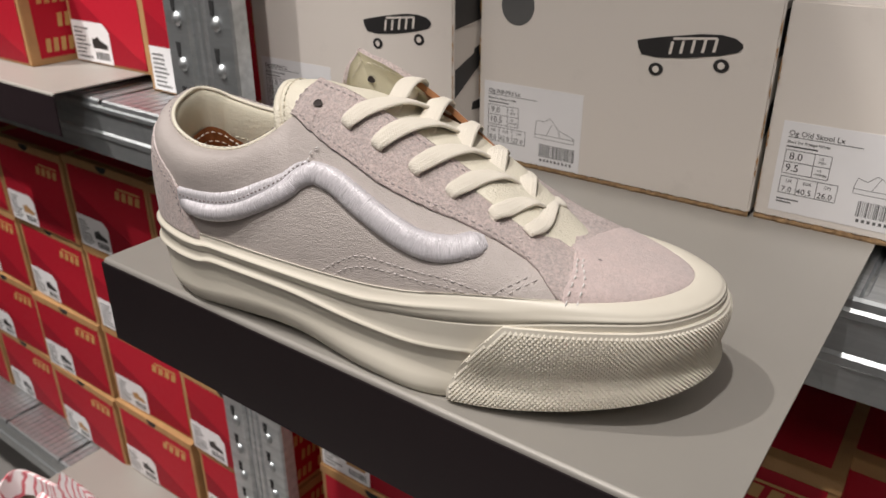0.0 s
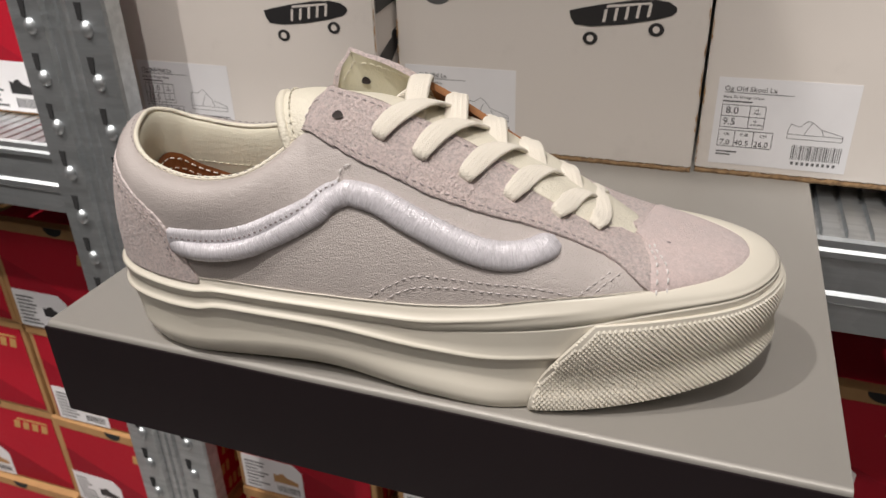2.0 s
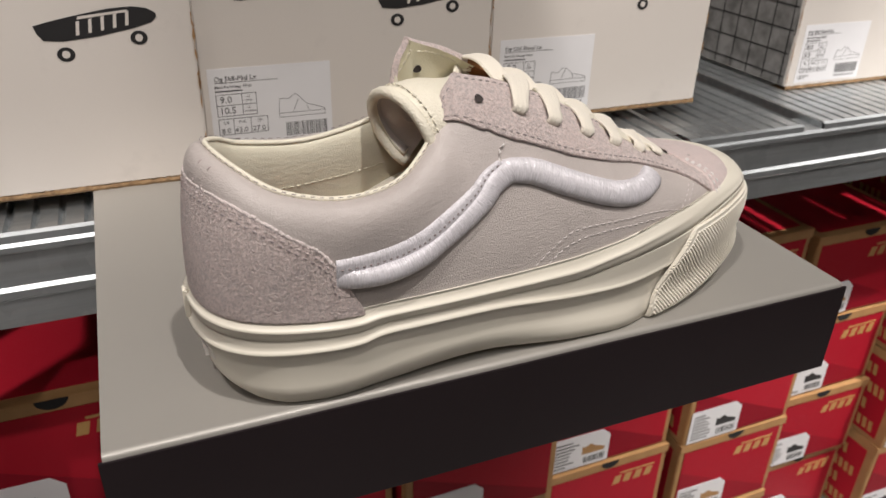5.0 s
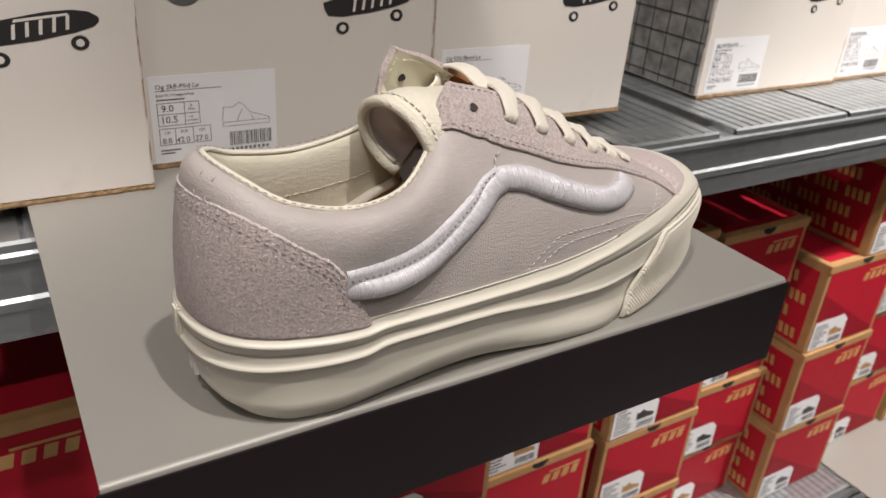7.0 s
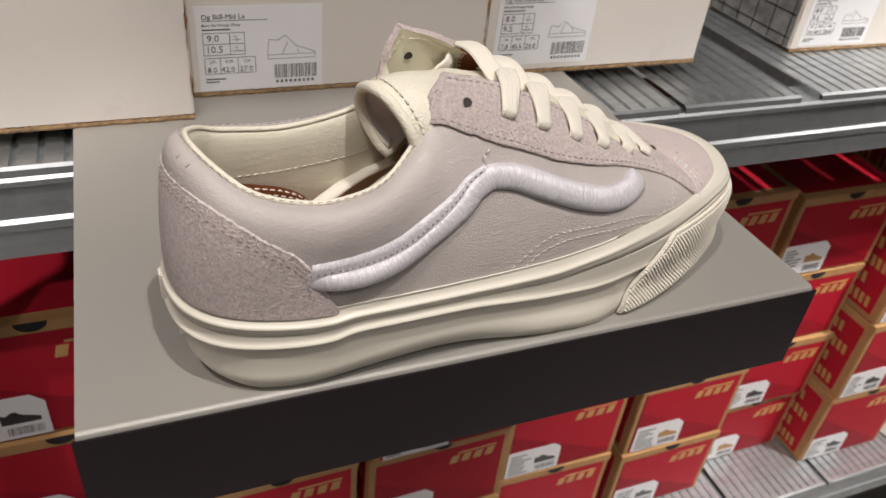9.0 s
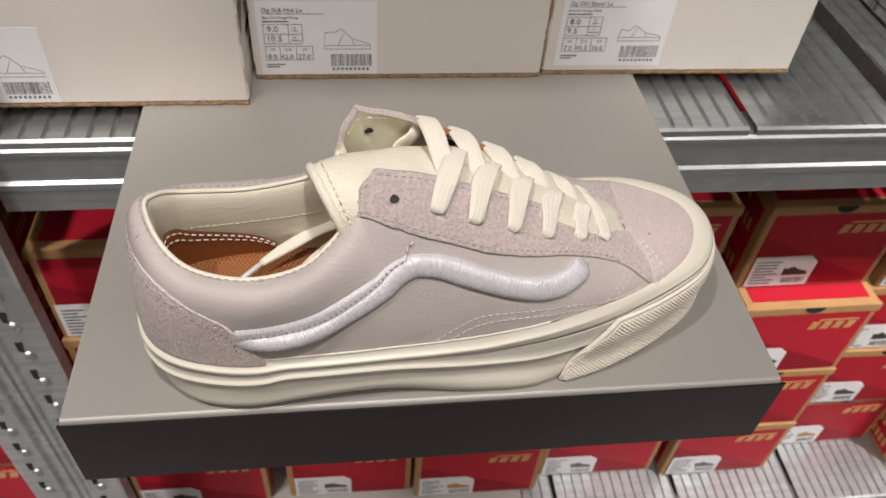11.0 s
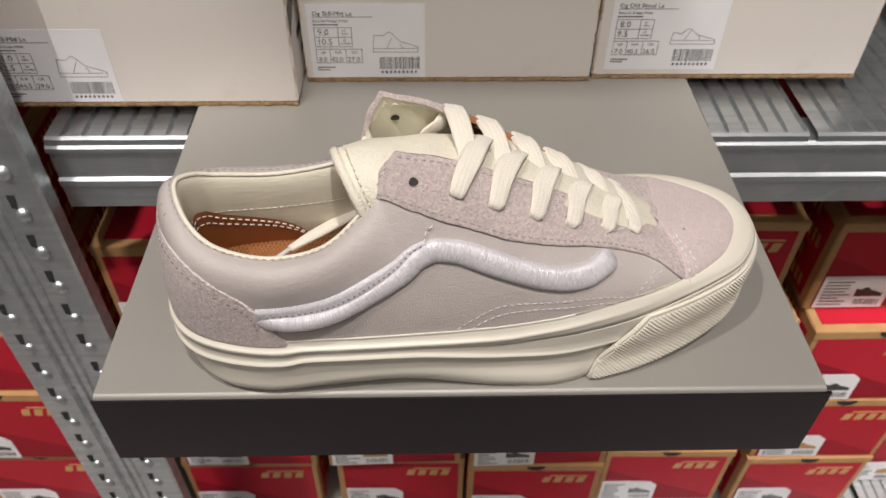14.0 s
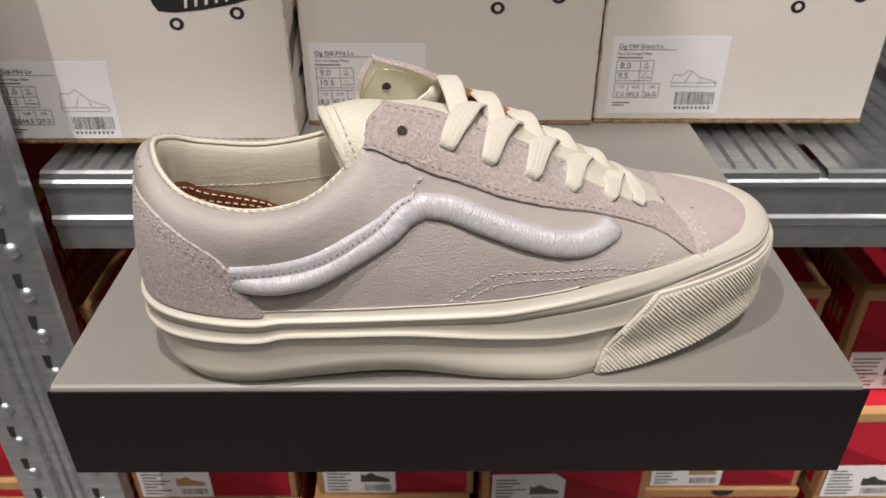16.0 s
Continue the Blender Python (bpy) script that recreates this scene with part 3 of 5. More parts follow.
def along(keys, n):
    """A smooth open path through (s, v) keys, evenly walked."""
    k = np.asarray(keys, float)
    t = np.linspace(0, 1, len(k))
    m = np.gradient(k, t, axis=0)
    x = np.linspace(0, 1, n * 4)
    i = np.clip(np.searchsorted(t, x) - 1, 0, len(k) - 2)
    h = (t[i + 1] - t[i])[:, None]
    f = ((x - t[i])[:, None]) / h
    c = k[i] * (1 + 2 * f) * (1 - f) ** 2 + m[i] * h * f * (1 - f) ** 2 + k[i + 1] * f * f * (3 - 2 * f) + m[i + 1] * h * f * f * (f - 1)
    p = upper(c[:, 0], np.clip(c[:, 1], 0, 1))
    d = np.concatenate([[0], np.cumsum(np.linalg.norm(np.diff(p, axis=0), axis=1))])
    w = np.linspace(0, d[-1], n)
    return np.stack([np.interp(w, d, c[:, 0]), np.clip(np.interp(w, d, c[:, 1]), 0, 1)], -1), d[-1]


def tube(points, radius, n=8, widths=None, ups=None, flat=1.0, caps=True):
    """Verts, faces and uvs of a tube along points; radius may change; widths and ups make a ribbon."""
    p = np.asarray(points, float)
    m = len(p)
    r = np.broadcast_to(np.asarray(radius, float), (m,))
    t = np.gradient(p, axis=0)
    t /= np.maximum(np.linalg.norm(t, axis=1, keepdims=True), 1e-12)
    if ups is None:
        ups = np.tile(np.array([0.13, 0.21, 0.97]), (m, 1))
    b = np.cross(t, ups)
    b /= np.maximum(np.linalg.norm(b, axis=1, keepdims=True), 1e-12)
    u = np.cross(b, t)
    wid = r if widths is None else np.broadcast_to(np.asarray(widths, float), (m,))
    a = np.arange(n) * 2 * np.pi / n
    ca, sa = np.sign(np.cos(a)) * np.abs(np.cos(a)) ** flat, np.sign(np.sin(a)) * np.abs(np.sin(a)) ** flat
    v = p[:, None] + b[:, None] * (ca[None, :, None] * wid[:, None, None]) + u[:, None] * (sa[None, :, None] * r[:, None, None])
    ln_ = np.concatenate([[0], np.cumsum(np.linalg.norm(np.diff(p, axis=0), axis=1))])
    uv = np.stack([np.broadcast_to(ln_[:, None], (m, n)), ca[None] * wid[:, None]], -1).reshape(-1, 2)
    faces = []
    for i in range(m - 1):
        for k in range(n):
            j = (k + 1) % n
            faces.append((i * n + k, i * n + j, (i + 1) * n + j, (i + 1) * n + k))
    if caps:
        faces.append(tuple(range(n))[::-1])
        faces.append(tuple((m - 1) * n + k for k in range(n)))
    return v.reshape(-1, 3), faces, uv


def gathered(sets):
    """Several (verts, faces, uvs) as one."""
    V, F, U, o = [], [], [], 0
    for v, f, u in sets:
        V.append(v)
        U.append(u)
        F += [tuple(i + o for i in q) for q in f]
        o += len(v)
    return np.concatenate(V), F, np.concatenate(U)


def stitches(keys, parent, material, lift=0.0012, run=0.0023, gap=0.0011, r=0.00034, double=0.0):
    """A row of single stitches along a path on the upper."""
    path, length = along(keys, 240)
    n = max(2, int(length / (run + gap)))
    sets = []
    rng = np.random.RandomState(len(keys))
    for k in range(n):
        f0, f1 = k * (run + gap) / length, (k * (run + gap) + run) / length
        q = [np.array([np.interp(f, np.linspace(0, 1, 240), path[:, c]) for c in (0, 1)]) for f in np.linspace(f0, min(f1, 1), 4)]
        s, v = np.array([a[0] for a in q]), np.array([a[1] for a in q])
        nn = upper_normal(s, v)
        hump = np.array([-0.0004, 0.00025, 0.00025, -0.0004]) + lift + rng.uniform(-0.00006, 0.00006)
        pts = upper(s, v) + nn * hump[:, None]
        sets.append(tube(pts, np.array([0.6, 1, 1, 0.6]) * r, 5, ups=nn))
    v, f, u = gathered(sets)
    ob = piece("stitching", mesh_of("stitching", v, f, uvs=u), material, parent)
    return tagged(ob, kind="stuff")


def make_shoe():
    shoe = thing("sneaker", "lilac leather and suede sneaker with white stripe and cream laces", "shoe", pose(0, 0, H))

    # -- upper: grained lower quarter and smooth padded collar, met under the stripe
    ring = lambda a, b, n: np.linspace(a, b, n)
    line = keyed([(-3.2, 0.0), (-2.6, 0.30), (-1.5, 0.50), (0.0, 0.50), (1.5, 0.50), (2.6, 0.34), (3.1, 0.33), (3.7, 0.33), (4.5, 0.35), (5.4, 0.42), (6.4, 0.46), (6.8, 0.48), (7.0, 0.53), (7.2, 0.585), (7.4, 0.75), (7.6, 1.0)])
    s = ring(-3.2, 7.6, 260)
    top = line(s)
    f = np.linspace(0, 1, 30)
    v = top[:, None] + (1 - top)[:, None] * f[None]
    ss = np.broadcast_to(s[:, None], v.shape)
    # soft folds of the padded collar
    fold = 0.0004 * np.sin(ss * 2.1 + 1.0) * np.sin(np.pi * f)[None] + 0.0013 * np.sin(np.pi * f)[None] ** 2
    fold = fold * np.clip((6.1 - ss) / 0.9, 0, 1)
    collar = piece("collar_quarter", sv_mesh("collar_quarter", ss, v, fold), M_LEATHER, shoe, "smooth lilac-grey leather padded collar")
    s = ring(-3.2, 21.8, 420)
    top = np.where(s < 7.6, line(s), 1.0)
    v = (top + 0.004)[:, None].clip(0, 1) * np.linspace(0, 1, 40)[None]
    piece("quarter", sv_mesh("quarter", np.broadcast_to(s[:, None], v.shape), v, np.full(v.shape, -0.0001)), M_GRAIN, shoe, "grained lilac-grey leather side panel")

    # -- suede pieces
    ctop = keyed([(-3.4, 0.03), (-2.9, 0.40), (-1.8, 0.62), (-0.8, 0.655), (0.3, 0.655), (1.16, 0.69), (1.8, 0.68), (2.4, 0.58), (2.94, 0.42), (3.3, 0.19), (3.5, 0.03)])
    zero = lambda q: np.zeros_like(q)
    counter = panel("heel_counter", -3.4, 3.49, zero, ctop, 150, 18, 0.0013, M_SUEDE, shoe, "brushed lilac suede heel piece", 0.003)
    elow = keyed([(5.86, 0.965), (6.2, 0.85), (6.9, 0.64), (7.3, 0.585), (7.7, 0.557), (8.15, 0.528), (8.85, 0.54), (9.5, 0.568), (10.0, 0.556), (10.3, 0.505), (10.44, 0.42), (10.55, 0.24), (10.66, 0.06), (11.0, 0.03), (12.6, 0.03)])
    one = lambda q: np.ones_like(q)
    eyestay = panel("eyestay", 5.88, 12.55, elow, one, 160, 16, 0.0014, M_SUEDE, shoe, "lilac suede lace stay with punched holes", 0.003)
    mid = lambda q: elow(26.05 - np.asarray(q))
    inner_stay = panel("eyestay", 13.5, 20.15, mid, one, 90, 12, 0.0014, M_SUEDE, shoe, "lilac suede lace stay on the inner side", 0.003)
    ta, tv = np.concatenate([[0, 0.004], np.linspace(0.012, 0.988, 108), [0.996, 1]]), np.linspace(0, 1, 34)
    s_l = curve1(tv, (0, 0.3, 0.6, 0.8, 1.0), (10.60, 10.72, 11.05, 11.5, 12.5))
    s_r = 26.1 - s_l
    ts = s_l[None] + (s_r - s_l)[None] * ta[:, None]
    tl = np.full(ts.shape, 0.0021)
    tl[0], tl[-1], tl[1], tl[-2] = -0.0002, -0.0002, 0.0016, 0.0016
    toe = piece("toe_cap", sv_mesh("toe_cap", ts, np.broadcast_to(tv[None], ts.shape), tl), M_NAP, shoe, "smooth lilac suede toe piece")

    # the pale raw edge of the heel piece, a little torn
    q = np.linspace(-2.9, 3.2, 400)
    rng = np.random.RandomState(12)
    e = upper(q, ctop(q) - 0.003 + rng.uniform(-0.006, 0.006, 400)) + upper_normal(q, ctop(q)) * (0.0008 + rng.uniform(-0.0002, 0.0002, 400))[:, None]
    vv, ff, uu = tube(e, 0.00075 * rng.uniform(0.7, 1.25, 400), 6, ups=upper_normal(q, ctop(q)))
    piece("raw_edge", mesh_of("raw_edge", vv, ff, uvs=uu), M_RAW, counter, "pale frayed cut edge")

    # -- seams
    for off, m, r_ in ((0.045, M_THREAD, 0.00026), (0.080, M_THREAD_DARK, 0.00032)):
        stitches([(q, float(ctop(q)) - off) for q in (-2.4, -1.2, 0.0, 1.0, 1.8, 2.4, 2.9)] + [(3.22 - off, 0.14)], counter, m, 0.0012, 0.0021, 0.0011, r_)
    stitches([(q, float(elow(q)) + 0.035) for q in (6.1, 6.5, 7.0, 7.6, 8.2, 8.9, 9.6, 10.1, 10.38)], eyestay, M_THREAD, 0.0014)
    stitches([(q, 0.945) for q in (7.0, 7.6, 8.3, 9.0, 9.7, 10.4, 10.8)], eyestay, M_THREAD, 0.0014)
    stitches([(6.25, 0.93), (6.45, 0.945), (6.7, 0.945), (6.95, 0.945)], eyestay, M_THREAD, 0.0014)
    for ds in (0.07, 0.19):
        stitches([(float(curve1(q, (0, 0.3, 0.6, 0.8, 1.0), (10.60, 10.72, 11.05, 11.5, 12.5))) + ds * (1 + q), q) for q in (0.03, 0.2, 0.4, 0.6, 0.75, 0.88)], toe, M_WHITETHREAD, 0.0022, 0.0022, 0.0012, 0.00042)
    for dv, d0 in ((0.0, 0.0), (-0.05, 0.18)):
        stitches([(6.84, 0.011), (7.16, 0.067), (7.38, 0.101), (7.62, 0.140), (7.9, 0.157), (8.56, 0.157), (9.0, 0.152), (9.4, 0.128), (9.8, 0.08)] if d0 == 0 else
                 [(7.12, 0.003), (7.44, 0.067), (7.69, 0.098), (7.97, 0.112), (8.56, 0.112), (9.31, 0.079), (9.72, 0.022)], shoe, M_PALETHREAD, 0.0001, 0.0024, 0.0010, 0.00021)
    for ds in (0.0, 0.13):
        stitches([(9.81 + ds, 0.085 - ds * 0.25), (9.98 + ds, 0.191), (10.17 + ds, 0.303), (10.36 + ds, 0.43)], shoe, M_PALETHREAD, 0.0001, 0.0024, 0.0010, 0.00021)
    stitches([(6.82, 0.49), (7.0, 0.535), (7.2, 0.578)], shoe, M_WHITETHREAD, 0.0012)
    for ds in (0.42, 0.66):
        stitches([(ds, 0.66), (ds, 0.78), (ds, 0.90), (ds, 0.98)], collar, M_THREAD, 0.0012)

    # -- side stripe: a padded roll of satin thread, with a flat stitched band along its rear upper edge
    centre = [(3.06, 0.285), (3.72, 0.268), (4.44, 0.298), (5.37, 0.372), (6.28, 0.425), (6.80, 0.440), (7.1, 0.442), (7.40, 0.432), (7.8, 0.387), (8.33, 0.335), (8.75, 0.317), (9.12, 0.345), (9.40, 0.425), (9.62, 0.535)]
    path, length = along(centre, 860)
    p, n = upper(path[:, 0], path[:, 1]), upper_normal(path[:, 0], path[:, 1])
    t = np.gradient(p, axis=0)
    t /= np.linalg.norm(t, axis=1, keepdims=True)
    b = np.cross(n, t)
    x = np.linspace(0, 1, len(p))
    rng = np.random.RandomState(3)
    half = curve1(x, (0, 0.03, 0.3, 0.45, 0.55, 0.8, 0.93, 0.985, 1.0), (0.0037, 0.0040, 0.0041, 0.0048, 0.0054, 0.0057, 0.0056, 0.0047, 0.0030)) + rng.uniform(-0.00022, 0.00022, len(p))
    tall = curve1(x, (0, 0.02, 0.3, 0.5, 0.9, 0.98, 1.0), (0.0016, 0.0030, 0.0034, 0.0036, 0.0036, 0.0026, 0.0006)) + rng.uniform(-0.00011, 0.00011, len(p))
    a = np.linspace(0, np.pi, 15)
    rim = np.sin(a) ** 0.75
    V = p[:, None] + b[:, None] * (np.cos(a)[None, :, None] * half[:, None, None]) + n[:, None] * (rim[None, :, None] * tall[:, None, None] - 0.0003)
    U = np.stack([np.broadcast_to((x * length)[:, None], V.shape[:2]), np.cos(a)[None] * half[:, None]], -1)
    F = grid_faces(len(p), 15)
    F += [tuple(range(15)), tuple((len(p) - 1) * 15 + q for q in range(15))[::-1]]
    stripe = piece("side_stripe", mesh_of("side_stripe", V.reshape(-1, 3), F, uvs=U.reshape(-1, 2)), M_SATIN, shoe, "padded white satin-stitched side stripe")
    k = 415
    q = np.linspace(-0.3, 1, 7)
    wide = curve1(x[:k] / x[k], (0, 0.08, 0.7, 1.0), (0.0052, 0.0056, 0.0052, 0.0022))
    sgn = np.sign((b[200] @ np.array([0, 0, 1.0])))
    lift = np.array([0.0010, 0.0012, 0.0013, 0.0013, 0.0013, 0.0011, -0.0002])
    V = p[:k, None] + sgn * b[:k, None] * ((half[:k, None] * 0.8 + q[None] * wide[:, None])[..., None]) + n[:k, None] * ((lift + 0.0006)[None, :] + rng.uniform(-0.00009, 0.00009, (k, 1)))[..., None]
    U = np.stack([np.broadcast_to((x[:k] * length)[:, None], V.shape[:2]), np.broadcast_to(q[None] * 0.006, V.shape[:2])], -1)
    band = piece("stripe_band", mesh_of("stripe_band", V.reshape(-1, 3), grid_faces(k, 7, flip=sgn < 0), uvs=U.reshape(-1, 2)), M_SATIN, stripe, "flat satin band beside the roll")
    sets = []
    row = p[:k] + sgn * b[:k] * ((half[:k] * 0.8 + 0.30 * wide)[:, None]) + n[:k] * 0.0018
    d = np.concatenate([[0], np.cumsum(np.linalg.norm(np.diff(row, axis=0), axis=1))])
    for w in np.arange(0.002, d[-1] - 0.002, 0.0031):
        pts = np.stack([[np.interp(w + e, d, row[:, c]) for c in range(3)] for e in (0, 0.0006, 0.0012)])
        sets.append(tube(pts, 0.00042, 5))
    vv, ff, uu = gathered(sets)
    tagged(piece("band_stitching", mesh_of("band_stitching", vv, ff, uvs=uu), M_THREAD_DARK, stripe), "dark needle holes along the band", kind="stuff")

    # -- collar: cream binding, padded lining, tan insole
    s = np.linspace(-5.05, 6.1, 200)
    rimp = topline(s)
    inn = np.concatenate([-outward(s), np.zeros((len(s), 1))], -1)
    nb = rimp + inn * 0.0010 + np.array([0, 0, 0.0003])
    vv, ff, uu = tube(nb, 0.0011, 8)
    binding = piece("collar_binding", mesh_of("collar_binding", vv, ff, uvs=uu), M_CREAM, shoe, "cream leather binding round the opening")
    sets = []
    seam = rimp - inn * 0.0008 + np.array([0, 0, 0.0016])
    d = np.concatenate([[0], np.cumsum(np.linalg.norm(np.diff(seam, axis=0), axis=1))])
    for w in np.arange(0.002, d[-1] - 0.004, 0.0034):
        pts = np.stack([[np.interp(w + e, d, seam[:, c]) for c in range(3)] for e in (0, 0.0008, 0.0016)])
        sets.append(tube(pts, 0.00015, 5))
    vv, ff, uu = gathered(sets)
    tagged(piece("binding_stitching", mesh_of("binding_stitching", vv, ff, uvs=uu), M_THREAD_DARK, binding), "dark fine stitching", kind="stuff")
    def inside(s, f, off=0.0):
        """A point of the padded lining: f runs from the rim (0) down to the insole (1); off stands in from it."""
        s, f = np.broadcast_arrays(np.asarray(s, float), np.asarray(f, float))
        rimp, o, out = topline(s), round_loop(OUTLINE, s), outward(s)
        out3 = np.concatenate([out, np.zeros_like(out[..., :1])], -1)
        up = np.array([0, 0, 1.0])
        p0, p1 = rimp - up * 0.0002, rimp - out3 * 0.006 + up * 0.0005
        p3 = np.concatenate([o - out * 0.013, np.full_like(out[..., :1], 0.043)], -1)
        p2 = p3 * 0.55 + rimp * 0.45 - out3 * 0.006 + up * 0.004
        f = f[..., None]
        return (1 - f) ** 3 * p0 + 3 * (1 - f) ** 2 * f * p1 + 3 * (1 - f) * f * f * p2 + f ** 3 * p3 - out3 * off

    def rows(name, lines, parent, material, r=0.0003, step=0.0034, label=""):
        sets = []
        for ln_ in lines:
            d = np.concatenate([[0], np.cumsum(np.linalg.norm(np.diff(ln_, axis=0), axis=1))])
            for w in np.arange(0.001, d[-1] - 0.003, step):
                pts = np.stack([[np.interp(w + e, d, ln_[:, c]) for c in range(3)] for e in (0, 0.0011, 0.0022)])
                sets.append(tube(pts, r, 5))
        vv, ff, uu = gathered(sets)
        tagged(piece(name, mesh_of(name, vv, ff, uvs=uu), material, parent), label, kind="stuff")

    sg, fg = np.meshgrid(np.linspace(-5.3, 6.6, 150), np.linspace(0, 1, 26), indexing="ij")
    V = inside(sg, fg)
    lining = piece("collar_lining", mesh_of("collar_lining", V.reshape(-1, 3), grid_faces(150, 26, flip=True)), M_LINING, shoe, "cream padded leather lining")
    sa = np.linspace(-4.4, 5.2, 160)
    rows("lining_stitching", [inside(sa, np.full_like(sa, 0.60), 0.0002)], lining, M_LINING, 0.00018)
    # tan leather patch round the inside of the heel, its upper edge an arch with two rows of stitches
    sp = np.linspace(-3.6, 2.9, 90)
    arch = 0.44 * np.sqrt(np.clip(1 - ((sp + 0.35) / 3.27) ** 2, 0, 1)) + 0.005
    fr_ = np.linspace(0, 1, 8)
    sg = np.broadcast_to(sp[:, None], (90, 8))
    V = inside(sg, 1.0 - arch[:, None] * fr_[None], 0.0011)
    patch = piece("heel_patch", mesh_of("heel_patch", V.reshape(-1, 3), grid_faces(90, 8)), M_TANLEATHER, shoe, "tan leather heel patch inside")
    rows("patch_stitching", [inside(sp, 1.0 - arch * g, 0.0016) for g in (0.90, 0.74)], patch, M_LACE, 0.00036, 0.0036, "pale stitching on the heel patch")
    s = np.linspace(0, NS, 120, endpoint=False)
    o, out = round_loop(OUTLINE, s), outward(s)
    V, U = [], []
    mid_x = np.clip(o[:, 0], -0.095, 0.10)
    core = np.stack([mid_x, 0.037 + (mid_x + 0.095) * 0.13], -1)
    for r, dz in ((0.0, 0.0), (0.5, 0.0), (0.85, 0.001), (1.0, 0.004)):
        q = core + (o - out * 0.0125 - core) * r
        V.append(np.concatenate([q, np.full((len(s), 1), 0.040 + dz)], -1))
        U.append(q)
    V, U = np.stack(V, 1), np.stack(U, 1)
    insole = piece("insole", mesh_of("insole", V.reshape(-1, 3), grid_faces(len(s), 4, close_u=True, flip=True), uvs=U.reshape(-1, 2)), M_TAN, shoe, "tan woven canvas insole")
    # -- facings inside the lace stays
    for a0, a1, vlow, mat, lab in ((18.05, 19.98, 0.40, M_FACING, "cream leather facing of the raised tab"), (15.3, 18.1, 0.45, M_TANLEATHER, "tan leather facing"), (7.2, 10.7, 0.5, M_TANLEATHER, "tan leather facing"), (6.35, 7.25, 0.6, M_CREAM, "cream leather facing")):
        s = np.linspace(a0, a1, 50)
        v = np.linspace(vlow, 1.0, 14)
        sg, vg = np.meshgrid(s, v, indexing="ij")
        piece("facing", sv_mesh("facing", sg, vg, np.full(sg.shape, -0.0014), flip=True), mat, shoe, lab)
    # raw cut edge between stay and facing
    for a0, a1, mat in ((6.02, 10.9, M_SUEDE), (15.2, 18.15, M_TANEDGE), (18.15, 19.98, M_SUEDE)):
        s = np.linspace(a0, a1, 120)
        e0 = upper(s, np.ones_like(s))
        nn = upper_normal(s, np.full_like(s, 0.985))
        V = np.stack([e0 + nn * w for w in (-0.0014, 0.0014)], 1)
        V = np.stack([V[:, 0], V.mean(1) + np.array([0, 0, 0.0004]), V[:, 1]], 1)
        piece("cut_edge", mesh_of("cut_edge", V.reshape(-1, 3), grid_faces(120, 3)), mat, shoe, "raw cut edge")

    # -- holes
    holes = [(7.10, 0.787), (18.93, 0.76)]
    for k, (hs, hv) in enumerate(holes):
        c, nn = upper(hs, hv), upper_normal(hs, hv)
        nn = nn * (1 if k == 0 else -1)
        e1 = np.cross(nn, [0, 0, 1.0])
        e1 /= np.linalg.norm(e1)
        e2 = np.cross(nn, e1)
        ang = np.arange(16) * 2 * np.pi / 16
        r = 0.0021 * (1 + 0.08 * np.sin(3 * ang))
        V = [c + nn * 0.0022 + e1 * (math.cos(w) * q) + e2 * (math.sin(w) * q * 0.85) for w, q in zip(ang, r)]
        V += [c + nn * 0.0020 + e1 * (math.cos(w) * q * 0.6) + e2 * (math.sin(w) * q * 0.5) for w, q in zip(ang, r)]
        F = [(i, (i + 1) % 16, 16 + (i + 1) % 16, 16 + i) for i in range(16)] + [tuple(range(16, 32))]
        piece("eyelet_hole", mesh_of("eyelet_hole", V, F), M_DARK, eyestay if k == 0 else inner_stay, "dark punched eyelet hole")

    stitches([(18.2, 0.93), (18.5, 0.93), (18.75, 0.93), (18.92, 0.90)], inner_stay, M_CREAM, -0.0017)
    stitches([(18.95, 0.90), (19.15, 0.88), (19.4, 0.86), (19.6, 0.85)], inner_stay, M_CREAM, -0.0017)
    # a small dark speck on the toe
    c, nn = upper(12.72, 0.81), upper_normal(12.72, 0.81)
    e1 = np.cross(nn, [0, 1.0, 0])
    e1 /= np.linalg.norm(e1)
    e2 = np.cross(nn, e1)
    ang = np.arange(10) * 2 * np.pi / 10
    V = [c + nn * 0.00225 + e1 * math.cos(w) * 0.0009 * (1 + 0.3 * math.sin(2 * w)) + e2 * math.sin(w) * 0.0006 for w in ang]
    piece("speck", mesh_of("speck", V, [tuple(range(10))]), M_THREAD_DARK, toe, "small dark speck")
    # -- tongue: a rolled cream leather tongue under the laces
    u = np.linspace(0, 1, 50)
    tx = -0.0550 + 0.152 * u
    zc = curve1(u, (0, 0.06, 0.2, 0.4, 0.7, 1.0), (0.1125, 0.1140, 0.1120, 0.1048, 0.0860, 0.0622))
    hw = curve1(u, (0, 0.04, 0.15, 0.3, 0.6, 1.0), (0.0172, 0.0186, 0.0200, 0.0215, 0.0205, 0.0140))
    drop = curve1(u, (0, 0.1, 0.25, 0.5, 1.0), (0.0162, 0.0158, 0.0122, 0.0055, 0.0035))
    yc = curve1(u, (0, 0.2, 0.5, 1.0), (0.0415, 0.0490, 0.0570, 0.0575))
    a = np.linspace(-1, 1, 29)[None] * curve1(u, (0, 0.08, 0.2, 0.35, 1.0), (2.80, 2.60, 2.05, 1.6, 1.5))[:, None]
